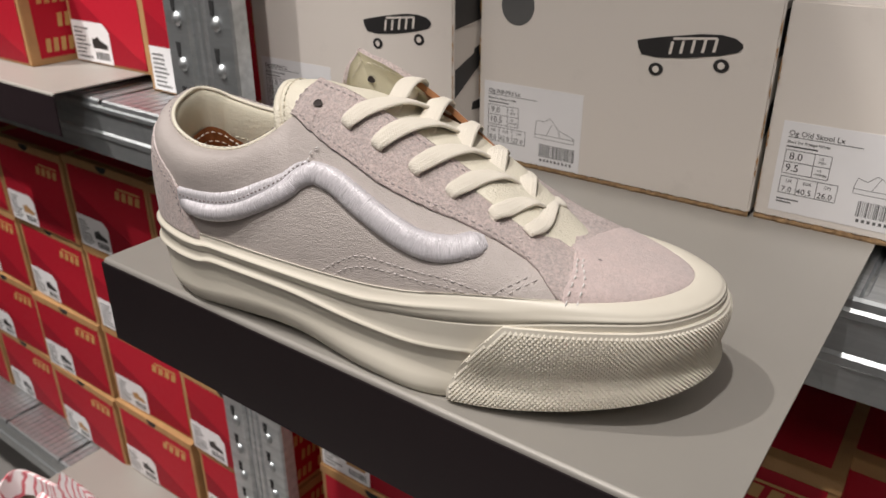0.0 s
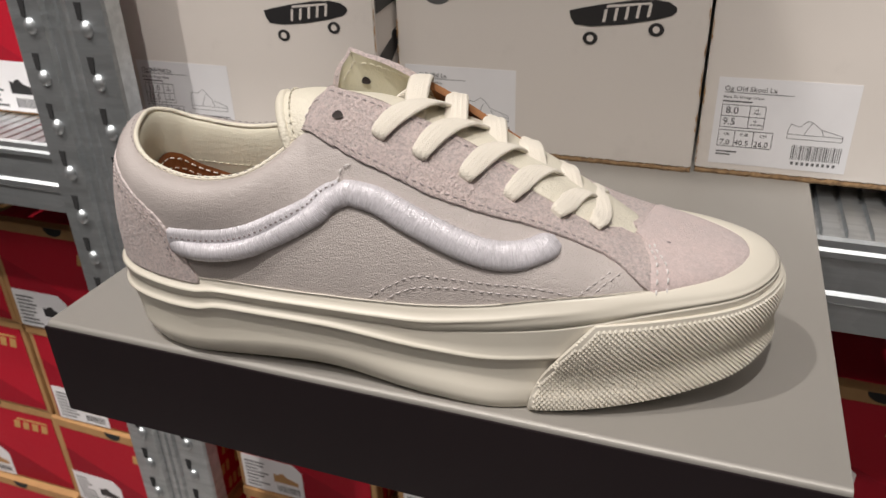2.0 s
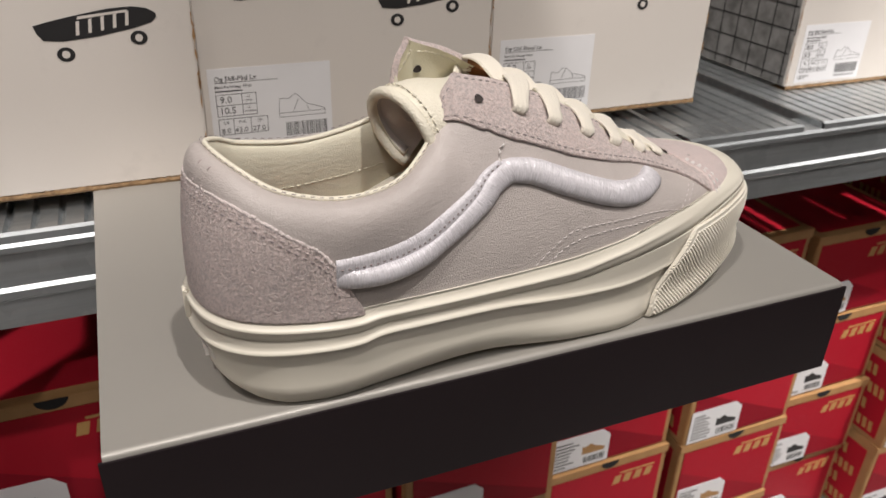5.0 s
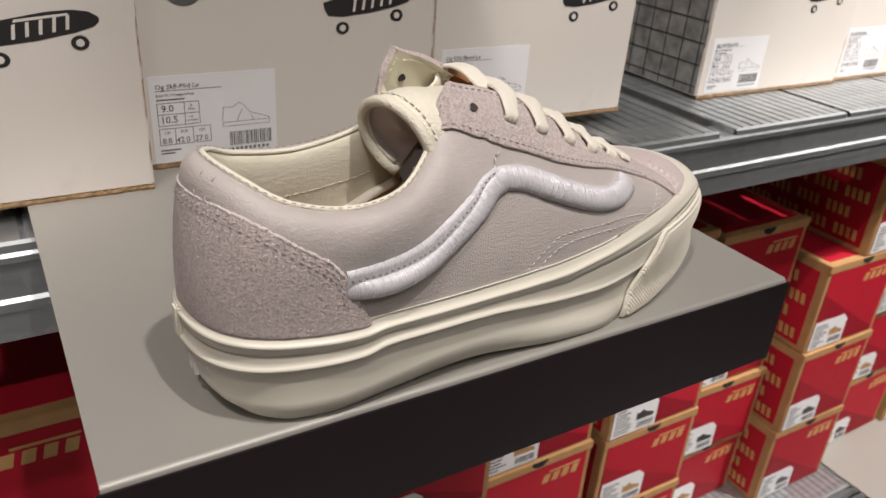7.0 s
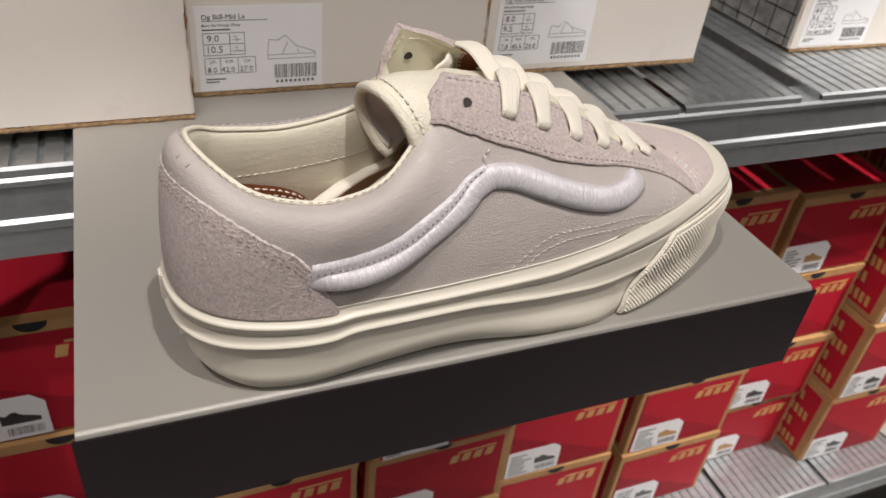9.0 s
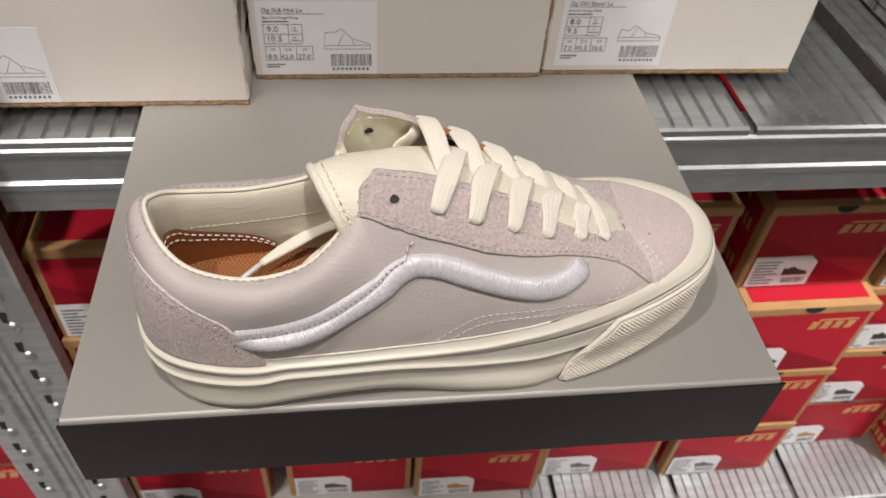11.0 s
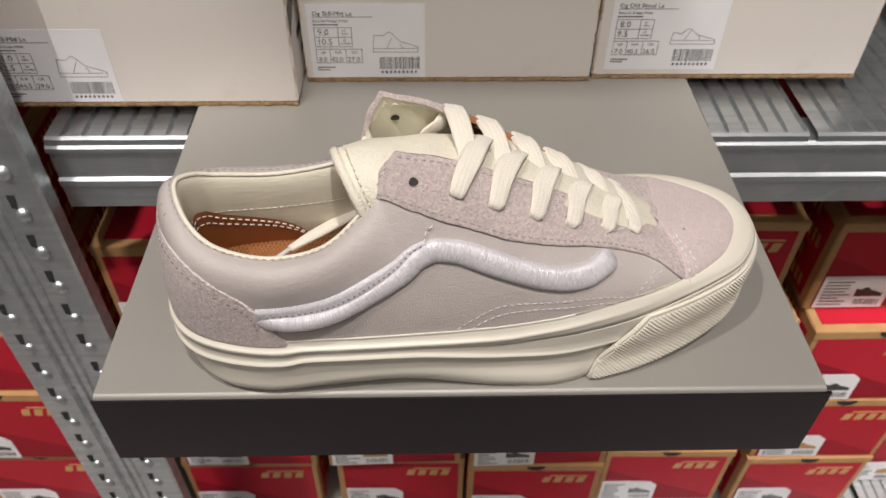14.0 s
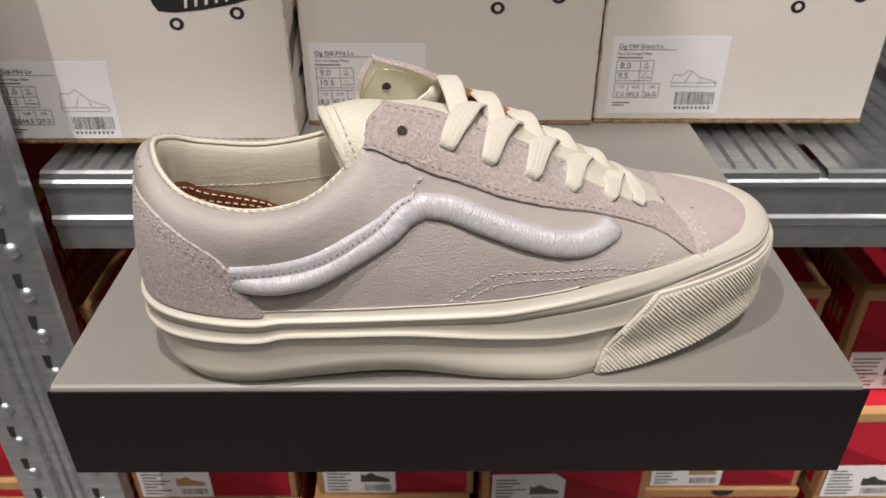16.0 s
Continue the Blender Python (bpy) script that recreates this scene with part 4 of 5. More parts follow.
    V = np.stack([np.broadcast_to(tx[:, None], (50, 29)) + 0.005 * (1 - np.cos(a)) * (1 - u)[:, None] ** 3 - 0.006 * np.sin(a) * (1 - u)[:, None] ** 4, yc[:, None] + hw[:, None] * np.sin(a), zc[:, None] - drop[:, None] * (1 - np.cos(a))], -1)
    V[..., 2] += 0.0006 * np.sin(V[..., 0] * 260) * np.cos(a) * np.sin(np.pi * u)[:, None]
    tongue = piece("tongue", mesh_of("tongue", V.reshape(-1, 3), grid_faces(50, 29)), M_CREAM, shoe, "cream grained leather tongue")
    mod = tongue.modifiers.new("thickness", "SOLIDIFY")
    mod.thickness, mod.offset = 0.0034, -1
    tongue.data.materials.append(M_LEATHER)
    mod.material_offset = 1
    edge = np.concatenate([V[9:0:-1, 0], V[0], V[1:10, -1]])
    vv, ff, uu = tube(edge + np.array([0.0002, 0, -0.0014]), 0.0024, 8)
    roll = piece("tongue_binding", mesh_of("tongue_binding", vv, ff, uvs=uu), M_CREAM, tongue, "rolled cream edge of the tongue")
    # its grey-lilac underside, curled up inside the roll
    mid = V[0].mean(0) + np.array([0.0, 0.0, 0.002])
    bowl = np.stack([mid + (V[0] - mid) * np.array([1, f_, f_]) + np.array([d_, 0, -0.001]) for f_, d_ in ((0.97, 0.002), (0.85, 0.0035), (0.6, 0.006), (0.3, 0.009), (0.02, 0.010))], 1)
    piece("tongue_underside", mesh_of("tongue_underside", bowl.reshape(-1, 3), grid_faces(29, 5)), M_LEATHER, tongue, "grey-lilac curled underside of the tongue")
    sets = []
    ln_ = V[1] + np.array([0.0012, 0, 0.0009])
    d = np.concatenate([[0], np.cumsum(np.linalg.norm(np.diff(ln_, axis=0), axis=1))])
    for w in np.arange(0.001, d[-1] - 0.003, 0.0034):
        pts = np.stack([[np.interp(w + e, d, ln_[:, c]) for c in range(3)] for e in (0, 0.0011, 0.0022)])
        sets.append(tube(pts, 0.00034, 5))
    vv, ff, uu = gathered(sets)
    tagged(piece("tongue_stitching", mesh_of("tongue_stitching", vv, ff, uvs=uu), M_CREAM, tongue), kind="stuff")

    # -- laces: flat cotton bands crossing from stay to stay
    lat = [(7.60, 0.735), (8.04, 0.710), (8.55, 0.700), (9.05, 0.697), (9.62, 0.735), (10.18, 0.785)]
    med = [(18.15, 0.93), (17.75, 0.92), (17.32, 0.92), (16.88, 0.92), (16.37, 0.92), (15.74, 0.92)]
    rng = np.random.RandomState(8)

    def ribbon(keys, width, ups, n=44, taper0=0.55, taper1=1.0, thick=0.0011):
        k = np.asarray(keys, float)
        t = np.concatenate([[0], np.cumsum(np.linalg.norm(np.diff(k, axis=0), axis=1))])
        m = np.gradient(k, t, axis=0)
        x = np.linspace(0, t[-1], n)
        i = np.clip(np.searchsorted(t, x) - 1, 0, len(k) - 2)
        h = (t[i + 1] - t[i])[:, None]
        f = ((x - t[i])[:, None]) / h
        c = k[i] * (1 + 2 * f) * (1 - f) ** 2 + m[i] * h * f * (1 - f) ** 2 + k[i + 1] * f * f * (3 - 2 * f) + m[i + 1] * h * f * f * (f - 1)
        w = width * curve1(np.linspace(0, 1, n), (0, 0.10, 0.25, 0.8, 1.0), (taper0, 0.80, 1.0, 1.0, taper1))
        uu_ = np.stack([np.interp(x, t, np.asarray(ups)[:, q]) for q in range(3)], -1)
        return tube(c, thick, 14, widths=w, ups=uu_, flat=0.75)

    upz = np.array([0, 0, 1.0])
    for i in range(6):
        w = 0.0043 * rng.uniform(0.92, 1.10)
        # from the outer hole over the stay's edge and under the inner edge further forward
        s, v = lat[i]
        h, hn = upper(s, v), upper_normal(s, v)
        es = s + 0.30
        e, en = upper(es, 1.0), upper_normal(es, 0.96)
        j = min(i + 1.20, 5.6)
        ms = float(np.interp(j, range(7), [q[0] for q in med] + [15.3]))
        g = upper(ms, 1.0)
        v2 = v + (1 - v) * 0.45
        a1, an = upper(s + 0.14, v2), upper_normal(s + 0.14, v2)
        mid1 = e * 0.66 + g * 0.34 + np.array([0.0, 0, 0.0038])
        mid2 = e * 0.36 + g * 0.64 + np.array([0.0, 0, 0.0012])
        keys = [h - hn * 0.0012, h + hn * 0.0028 + (a1 - h) * 0.05, a1 + an * 0.0030, e + np.array([0, 0, 0.0026]), mid1, mid2, g + np.array([0, -0.001, -0.0075])]
        ups = [hn, hn, an, en * 0.5 + upz * 0.5, upz, upz, upz]
        if i == 5:
            # the foremost band lies straight across and goes down through the inner stay
            ms = med[5][0]
            g, gn = upper(ms, 0.88), upper_normal(ms, 0.88)
            ge = upper(ms, 1.0)
            keys = keys[:4] + [e * 0.5 + ge * 0.5 + upz * 0.0032, ge + upz * 0.0018, g + gn * 0.0022, g - gn * 0.002]
            ups = ups[:4] + [upz, upz, gn, gn]
        vv, ff, uu = ribbon(keys, w, ups)
        lace = piece("lace_band", mesh_of("lace_band", vv, ff, uvs=uu), M_LACE, shoe, "flat cream cotton lace")
        # from over the inner edge down and under the outer stay further forward
        ms = med[i][0]
        g, gn = upper(ms, 0.90), upper_normal(ms, 0.90)
        ge = upper(ms - 0.02, 1.0)
        es = float(np.interp(min(i + 0.78, 5), range(6), [q[0] for q in lat])) + (0.25 if i == 5 else 0.0)
        e = upper(es, 1.0)
        lo_ = -0.0055
        if i == 5:
            continue
        keys = [g + gn * 0.0006 - np.array([0, 0, 0.004]), g + gn * 0.0022, ge + np.array([0, 0, 0.0020]), ge * 0.72 + e * 0.28 + upz * 0.0042, ge * 0.42 + e * 0.58 + upz * 0.0012, e + np.array([0, 0.002, lo_])]
        vv, ff, uu = ribbon(keys, w, [gn, gn, upz, upz, upz, upz], taper0=0.8)
        piece("lace_band", mesh_of("lace_band", vv, ff, uvs=uu), M_LACE, shoe)
    # the knot end at the top inner hole and the loose ends inside
    g = upper(18.22, 0.86)
    e = upper(18.36, 0.78)
    nn = -upper_normal(18.5, 0.85)
    vv, ff, uu = ribbon([g + nn * 0.0005, g + nn * 0.004 + np.array([-0.002, 0, -0.002]), e + nn * 0.006 + np.array([-0.004, 0, -0.006]), e + nn * 0.010 + np.array([-0.004, 0, -0.014])], 0.0042, [nn] * 4, 24)
    piece("lace_band", mesh_of("lace_band", vv, ff, uvs=uu), M_LACE, shoe)
    for k, pts in enumerate(([(-0.040, 0.058, 0.070), (-0.056, 0.061, 0.061), (-0.071, 0.057, 0.0545), (-0.084, 0.050, 0.0505)], [(-0.036, 0.056, 0.068), (-0.050, 0.053, 0.058), (-0.062, 0.046, 0.0515), (-0.070, 0.040, 0.0470)])):
        vv, ff, uu = ribbon(pts, 0.0030, [(0, 0, 1.0)] * 4, 24, 0.9, 0.6, 0.0016)
        end = piece("lace_end", mesh_of("lace_end", vv, ff, uvs=uu), M_LACE, shoe, "loose lace end lying inside")
        if k == 0:
            a0, a1 = np.array(pts[-1]), np.array(pts[-1]) + np.array([-0.014, -0.011, -0.004])
            vv, ff, uu = tube(np.stack([a0, a0 * 0.5 + a1 * 0.5, a1]), 0.0014, 8)
            piece("aglet", mesh_of("aglet", vv, ff, uvs=uu), M_AGLET, end, "clear plastic lace tip")

    # -- sole: moulded cream side wall with welt, groove and bead, and its flat underside
    ns = 420
    s = np.linspace(0, NS, ns, endpoint=False)
    o, out = round_loop(OUTLINE, s), outward(s)
    zb, zt = sole_bottom(o[:, 0]), sole_top(o[:, 0])
    x = o[:, 0]
    # where the strips overlap behind the arch all lines step up
    lap = 0.5 * (1 + np.tanh((x + 0.078) / 0.0035))
    zl = curve1(x, (-0.145, -0.08, -0.05, 0.02, 0.04, 0.08, 0.156), (0.0105, 0.0115, 0.0150, 0.0115, 0.0098, 0.0125, 0.021))
    zd = curve1(x, (-0.145, -0.06, -0.02, 0.02, 0.04, 0.076, 0.10, 0.156), (0.0280, 0.0283, 0.0268, 0.0226, 0.0216, 0.0250, 0.0280, 0.0310)) + 0.0022 * lap
    zg = curve1(x, (-0.145, -0.06, 0.0, 0.02, 0.04, 0.068, 0.107, 0.156), (0.0345, 0.0330, 0.0315, 0.0312, 0.0338, 0.0378, 0.0448, 0.0470)) + 0.0017 * lap
    zr = curve1(x, (-0.145, -0.06, 0.0, 0.02, 0.04, 0.068, 0.107, 0.156), (0.0390, 0.0366, 0.0356, 0.0358, 0.0388, 0.0438, 0.0482, 0.0488)) + 0.0016 * lap
    front = curve1(x, (-0.145, 0.02, 0.06, 0.10, 0.156), (0, 0, 0.4, 1, 1))
    heel = np.clip((-0.112 - x) / 0.03, 0, 1)
    rim = rim_inset(s)
    # under the ball of the foot the wall flares out to its lower edge
    flare = curve1(x, (-0.145, -0.02, 0.025, 0.048, 0.066, 0.08, 0.156), (0, 0, 0.9, 0.9, 0.35, 0, 0))
    mix = lambda p, q, f: p + (q - p) * f
    # each line of the wall: its height, and how far it stands in from the outline along the side and at the toe
    rows_ = [(zb, -0.0085, -0.0075), (zb + 0.0009, -0.0064, -0.0055), (mix(zb, zl, 0.5), -0.0042, -0.0050), (zl - 0.0007, -0.0031, -0.0050), (zl + 0.0009, -0.0034, -0.0050), (mix(zl, zd, 0.4), -0.0035, -0.0050),
             (mix(zl, zd, 0.75), -0.0029, -0.0045), (zd - 0.0014, -0.0024, -0.0040), (zd - 0.0009, -0.0014, -0.0030), (zd - 0.0003, -0.0009, -0.0028), (zd + 0.0004, -0.0009, -0.0026), (zd + 0.0010, -0.0016, -0.0025),
             (zd + 0.0016, -0.0021, -0.0024), (mix(zd, zg, 0.5), -0.0023, -0.0020), (zg - 0.0007, -0.0022, -0.0013), (zg - 0.0002, -0.0022, -0.0013), (zg, -0.0024, -0.0023), (zg + 0.0002, -0.0021, -0.0023), (zg + 0.0004, -0.0018, -0.0017),
             (mix(zg, zr, 0.6), -0.0017, -0.0022), (zr - 0.0006, -0.0014, -0.0027), (zr, -0.0009, -0.0030)]
    V = []
    for z, side, toe_ in rows_:
        low = np.clip(1 - (z - zb) / 0.02, 0, 1)
        foot = np.clip(1 - (z - zb) / 0.012, 0, 1)
        off = mix(side, toe_, front) - 0.0045 * heel * low + 0.0062 * flare * foot
        V.append(np.concatenate([o + out * off[:, None], z[:, None]], -1))
    for f_, dz, more in ((0.10, 0.0002, 0.0006), (0.22, 0.0, 0.0010), (0.55, 0.0, 0.0008), (0.90, 0.0, 0.0), (0.97, -0.0001, 0.0), (1.0, 0.0, 0.0008), (1.0, -0.0004, -0.0010), (1.0, -0.0022, -0.0045), (1.0, -0.0045, -0.0075)):
        f_z = min(f_, 0.96) if dz > -0.0003 else 1.0
        bow = 0.0012 * front * np.sin(np.pi * f_)
        off = mix(mix(-0.0009, -0.0030, front), -rim, f_) + (more if f_ == 1.0 else -more * (1 - front))
        V.append(np.concatenate([o + out * off[:, None], (mix(zr, zt, f_z) + dz + bow)[:, None]], -1))
    V = np.stack(V, 1)
    sole = piece("sole", mesh_of("sole", V.reshape(-1, 3), grid_faces(ns, V.shape[1], close_u=True)), M_RUBBER, shoe, "cream rubber platform sole with moulded bead")
    under = [tuple(V[i, 0]) for i in range(ns)]
    piece("outsole", mesh_of("outsole", under + [(0.0, 0.05, 0.0022)], [(i, ns, (i + 1) % ns) for i in range(ns)], smooth=False), M_RUBBER, sole, "pale rubber underside")
    # -- toe bumper: a thicker strip covered in small pyramids
    n_u, n_v = 224, 34
    s = np.linspace(9.22, 16.4, n_u + 1)
    o, out = round_loop(OUTLINE, s), outward(s)
    zb, zt = sole_bottom(o[:, 0]), sole_top(o[:, 0])
    end = np.minimum((s - 9.22) / 0.80, (16.4 - s) / 0.9)
    high = 0.03 + 0.77 * np.clip(end, 0, 1) ** 0.62
    fr = np.arange(n_v + 3) / n_v

    def bump_point(i, fv, raise_):
        f_ = min(high[i], 0.80 * fv)
        wave = float(curve1(f_, (0, 0.05, 0.14, 0.23, 0.33, 0.45, 0.58, 0.70, 0.80), (-0.0016, -0.0004, -0.0004, -0.0014, -0.0015, -0.0004, 0.0005, 0.0005, -0.0002)))
        off = 0.0002 + wave + raise_
        q = o[i] + out[i] * off
        return (q[0], q[1], zb[i] + (zt[i] - zb[i]) * f_ - 0.0002)

    verts, faces = [], []
    w = n_v + 3
    for i in range(n_u + 1):
        for j in range(w):
            edge_ = i in (0, n_u) or j == 0 or 0.80 * fr[j - 1] >= high[i]
            flat_ = i < 3 or i > n_u - 3 or j < 2 or 0.80 * fr[j] > high[i] - 0.045
            verts.append(bump_point(i, fr[j], -0.0020 if edge_ else 0.0 if flat_ or (i + j) % 2 else 0.0011))
    # each pair of faces folds along the valley between two points of the lattice
    for i in range(n_u):
        for j in range(w - 1):
            q = [i * w + j, (i + 1) * w + j, (i + 1) * w + j + 1, i * w + j + 1]
            faces += [(q[0], q[1], q[3]), (q[1], q[2], q[3])] if (i + j) % 2 == 0 else [(q[0], q[1], q[2]), (q[0], q[2], q[3])]
    piece("toe_bumper", mesh_of("toe_bumper", verts, faces, smooth=False), M_BUMPER, sole, "cream rubber toe bumper with pyramid texture")
    # -- heel: a small moulded tag and the joint of the side strip
    s = np.linspace(-0.85, 1.0, 12)
    o, out = round_loop(OUTLINE, s), outward(s)
    V = []
    for zz, off in ((0.0058, -0.016), (0.0058, -0.0105), (0.010, -0.0068), (0.017, -0.0048), (0.0225, -0.0028), (0.0232, -0.0034), (0.0236, -0.011)):
        V.append(np.concatenate([o + out * (off + np.where((s > -0.8) & (s < 0.95), 0, -0.0035))[:, None], np.full((12, 1), zz)], -1))
    V = np.stack(V, 1)
    tag = piece("heel_tag", mesh_of("heel_tag", V.reshape(-1, 3), grid_faces(12, 7), smooth=False), M_TAG, sole, "white rubber heel tag with raised marks")
    bm = bmesh.new()
    for k in range(3):
        q = round_loop(OUTLINE, np.array([-0.45 + k * 0.3]))[0]
        d = outward(np.array([-0.45 + k * 0.3]))[0]
        bmesh.ops.create_cube(bm, size=1.0, matrix=Matrix.Translation((q[0] - d[0] * 0.0062, q[1] - d[1] * 0.0062, 0.0135)) @ Matrix.Diagonal((0.0022, 0.0030, 0.0075, 1)))
    part("raised_marks", bm, M_TAG, tag)
    q, d = round_loop(OUTLINE, np.array([0.02]))[0], outward(np.array([0.02]))[0]
    bm = block(q[0] + 0.0003, q[0] + 0.0030, q[1] - 0.0025, q[1] + 0.0035, 0.028, 0.0415, 0.0008)
    part("heel_joint", bm, M_RUBBER, sole, "overlapping end of the sole strip")
    return shoe


make_shoe()


# ---- a pale knitted shoe on the lower display sheet ----
def knit(name):
    m, nd, ln, b = nodes_of(name)
    co = nd.new("ShaderNodeTexCoord").outputs["Object"]
    w = nd.new("ShaderNodeTexWave")
    w.inputs["Scale"].default_value, w.inputs["Distortion"].default_value = 26, 9
    ln.new(co, w.inputs["Vector"])
    f = ramp(nd, ln, w.outputs["Fac"], 0.72, 0.9)
    ln.new(mixed(nd, ln, f, (0.86, 0.81, 0.82), (0.60, 0.14, 0.17)), b.inputs["Base Color"])
    b.inputs["Roughness"].default_value = 0.9
    bump(nd, ln, b, tex_noise(nd, ln, co, 400), 0.6, 0.001)
    return m


second = thing("sneaker", "white knitted sneaker with red flecks on lower sheet", "shoe", pose(-0.672, 0.080, H + LOW + 0.004))
sg, vg = np.meshgrid(np.linspace(0, NS, 101), np.linspace(0, 1, 24), indexing="ij")
M_KNIT = knit("flecked_knit")
piece("knit_upper", sv_mesh("knit_upper", sg, vg), M_KNIT, second)
sg = np.linspace(0, NS, 100, endpoint=False)
o2, n2 = round_loop(OUTLINE, sg), outward(sg)
V2 = np.stack([np.concatenate([o2 + n2 * off, (sole_top(o2[:, 0]) * fr)[:, None]], -1) for fr, off in ((0.0, -0.004), (0.1, 0.0), (0.9, 0.0), (1.0, -0.003), (0.95, -0.012))], 1)
piece("sole", mesh_of("sole", V2.reshape(-1, 3), grid_faces(100, 5, close_u=True)), M_RUBBER, second)
piece("lining", mesh_of("lining", np.stack([topline(sg), topline(sg) * 0.9 + np.array([0, 0.005, -0.03])], 1).reshape(-1, 3), grid_faces(100, 2, close_u=True, flip=True)), M_KNIT, second)

# ---- shoe boxes ----
def skateboard_print(parent, x, z, s):
    """A black deck with a pale bar on it and two wheels, as a plain shape."""
    bm = bmesh.new()
    top = [(-0.52, 0.06), (-0.40, 0.09), (-0.2, 0.13), (0.1, 0.18), (0.30, 0.19), (0.43, 0.17), (0.50, 0.125)]
    low = [(0.505, 0.09), (0.46, 0.045), (0.3, 0.0), (0.0, -0.055), (-0.3, -0.085), (-0.46, -0.07), (-0.50, -0.01)]
    flat_poly(bm, [(x + a * s, z + b * s) for a, b in (top + low)[::-1]], 0.0, 0.0004)
    for cx, cz in ((-0.3, -0.2), (0.33, -0.09)):
        for r, n in ((0.075, 14),):
            flat_poly(bm, [(x + (cx + r * math.cos(t * 6.283 / n)) * s, z + (cz + 0.85 * r * math.sin(t * 6.283 / n)) * s) for t in range(n)], 0.0, 0.0004)
    deck = part("printed_emblem", bm, M_INK, parent, "black printed skateboard emblem")
    for k in range(5):
        a, b, t = -0.22 + k * 0.105, 0.012 + k * 0.016, 0.028
        bm = bmesh.new()
        flat_poly(bm, [(x + (a + u) * s, z + (b + v) * s) for u, v in ((0.03, -0.05), (0.03 + t, -0.048), (0.075, 0.075), (0.075 - t, 0.07))], -0.0004, 0.0002)
        part("emblem_bar", bm, M_WHITEBOX, deck, "pale bar on the emblem")
    bm = bmesh.new()
    flat_poly(bm, [(x + u * s, z + v * s) for u, v in ((-0.16, 0.10), (0.26, 0.145), (0.265, 0.165), (-0.15, 0.125))], -0.0004, 0.0002)
    part("emblem_bar", bm, M_WHITEBOX, deck, "pale bar on the emblem")
    bm = bmesh.new()
    for cx, cz in ((-0.3, -0.2), (0.33, -0.09)):
        flat_poly(bm, [(x + (cx + 0.035 * math.cos(t * 0.7854)) * s, z + (cz + 0.035 * math.sin(t * 0.7854)) * s) for t in range(8)], -0.0004, 0.0002)
    tagged(part("wheel_hubs", bm, M_WHITEBOX, deck, "pale wheel hubs"), kind="stuff")


def shoe_outline(bm, x, z, s, mid, y):
    """A thin line drawing of a shoe, as strips."""
    if mid:
        pts = [(0, 0), (0, 0.18), (0.03, 0.42), (0.22, 0.40), (0.36, 0.50), (0.44, 0.44), (0.60, 0.26), (0.85, 0.18), (1, 0.12), (1, 0)]
    else:
        pts = [(0, 0), (0, 0.14), (0.04, 0.30), (0.20, 0.25), (0.34, 0.38), (0.42, 0.36), (0.60, 0.22), (0.85, 0.16), (1, 0.11), (1, 0)]
    lines = list(zip(pts, pts[1:])) + [((1, 0), (0, 0)), ((0, 0.09), (1, 0.09)), ((0.3, 0.1), (0.42, 0.36)), ((0.60, 0.22), (0.66, 0.1))]
    for (a, b), (c, d) in lines:
        ax, az, cx, cz = x + a * s, z + b * s, x + c * s, z + d * s
        l = math.hypot(cx - ax, cz - az)
        nx, nz = -(cz - az) / l * 0.00016, (cx - ax) / l * 0.00016
        flat_poly(bm, [(ax - nx, az - nz), (cx - nx, cz - nz), (cx + nx, cz + nz), (ax + nx, az + nz)], y, 0.00012)


def barcode(bm, x0, x1, z0, z1, y, seed):
    rng = random.Random(seed)
    x = x0
    while x < x1:
        w = rng.choice((0.0003, 0.0005, 0.0008))
        bar(bm, x, min(x1, x + w), z0, z1, y, 0.00012)
        x += w + rng.choice((0.0003, 0.0005, 0.0007))


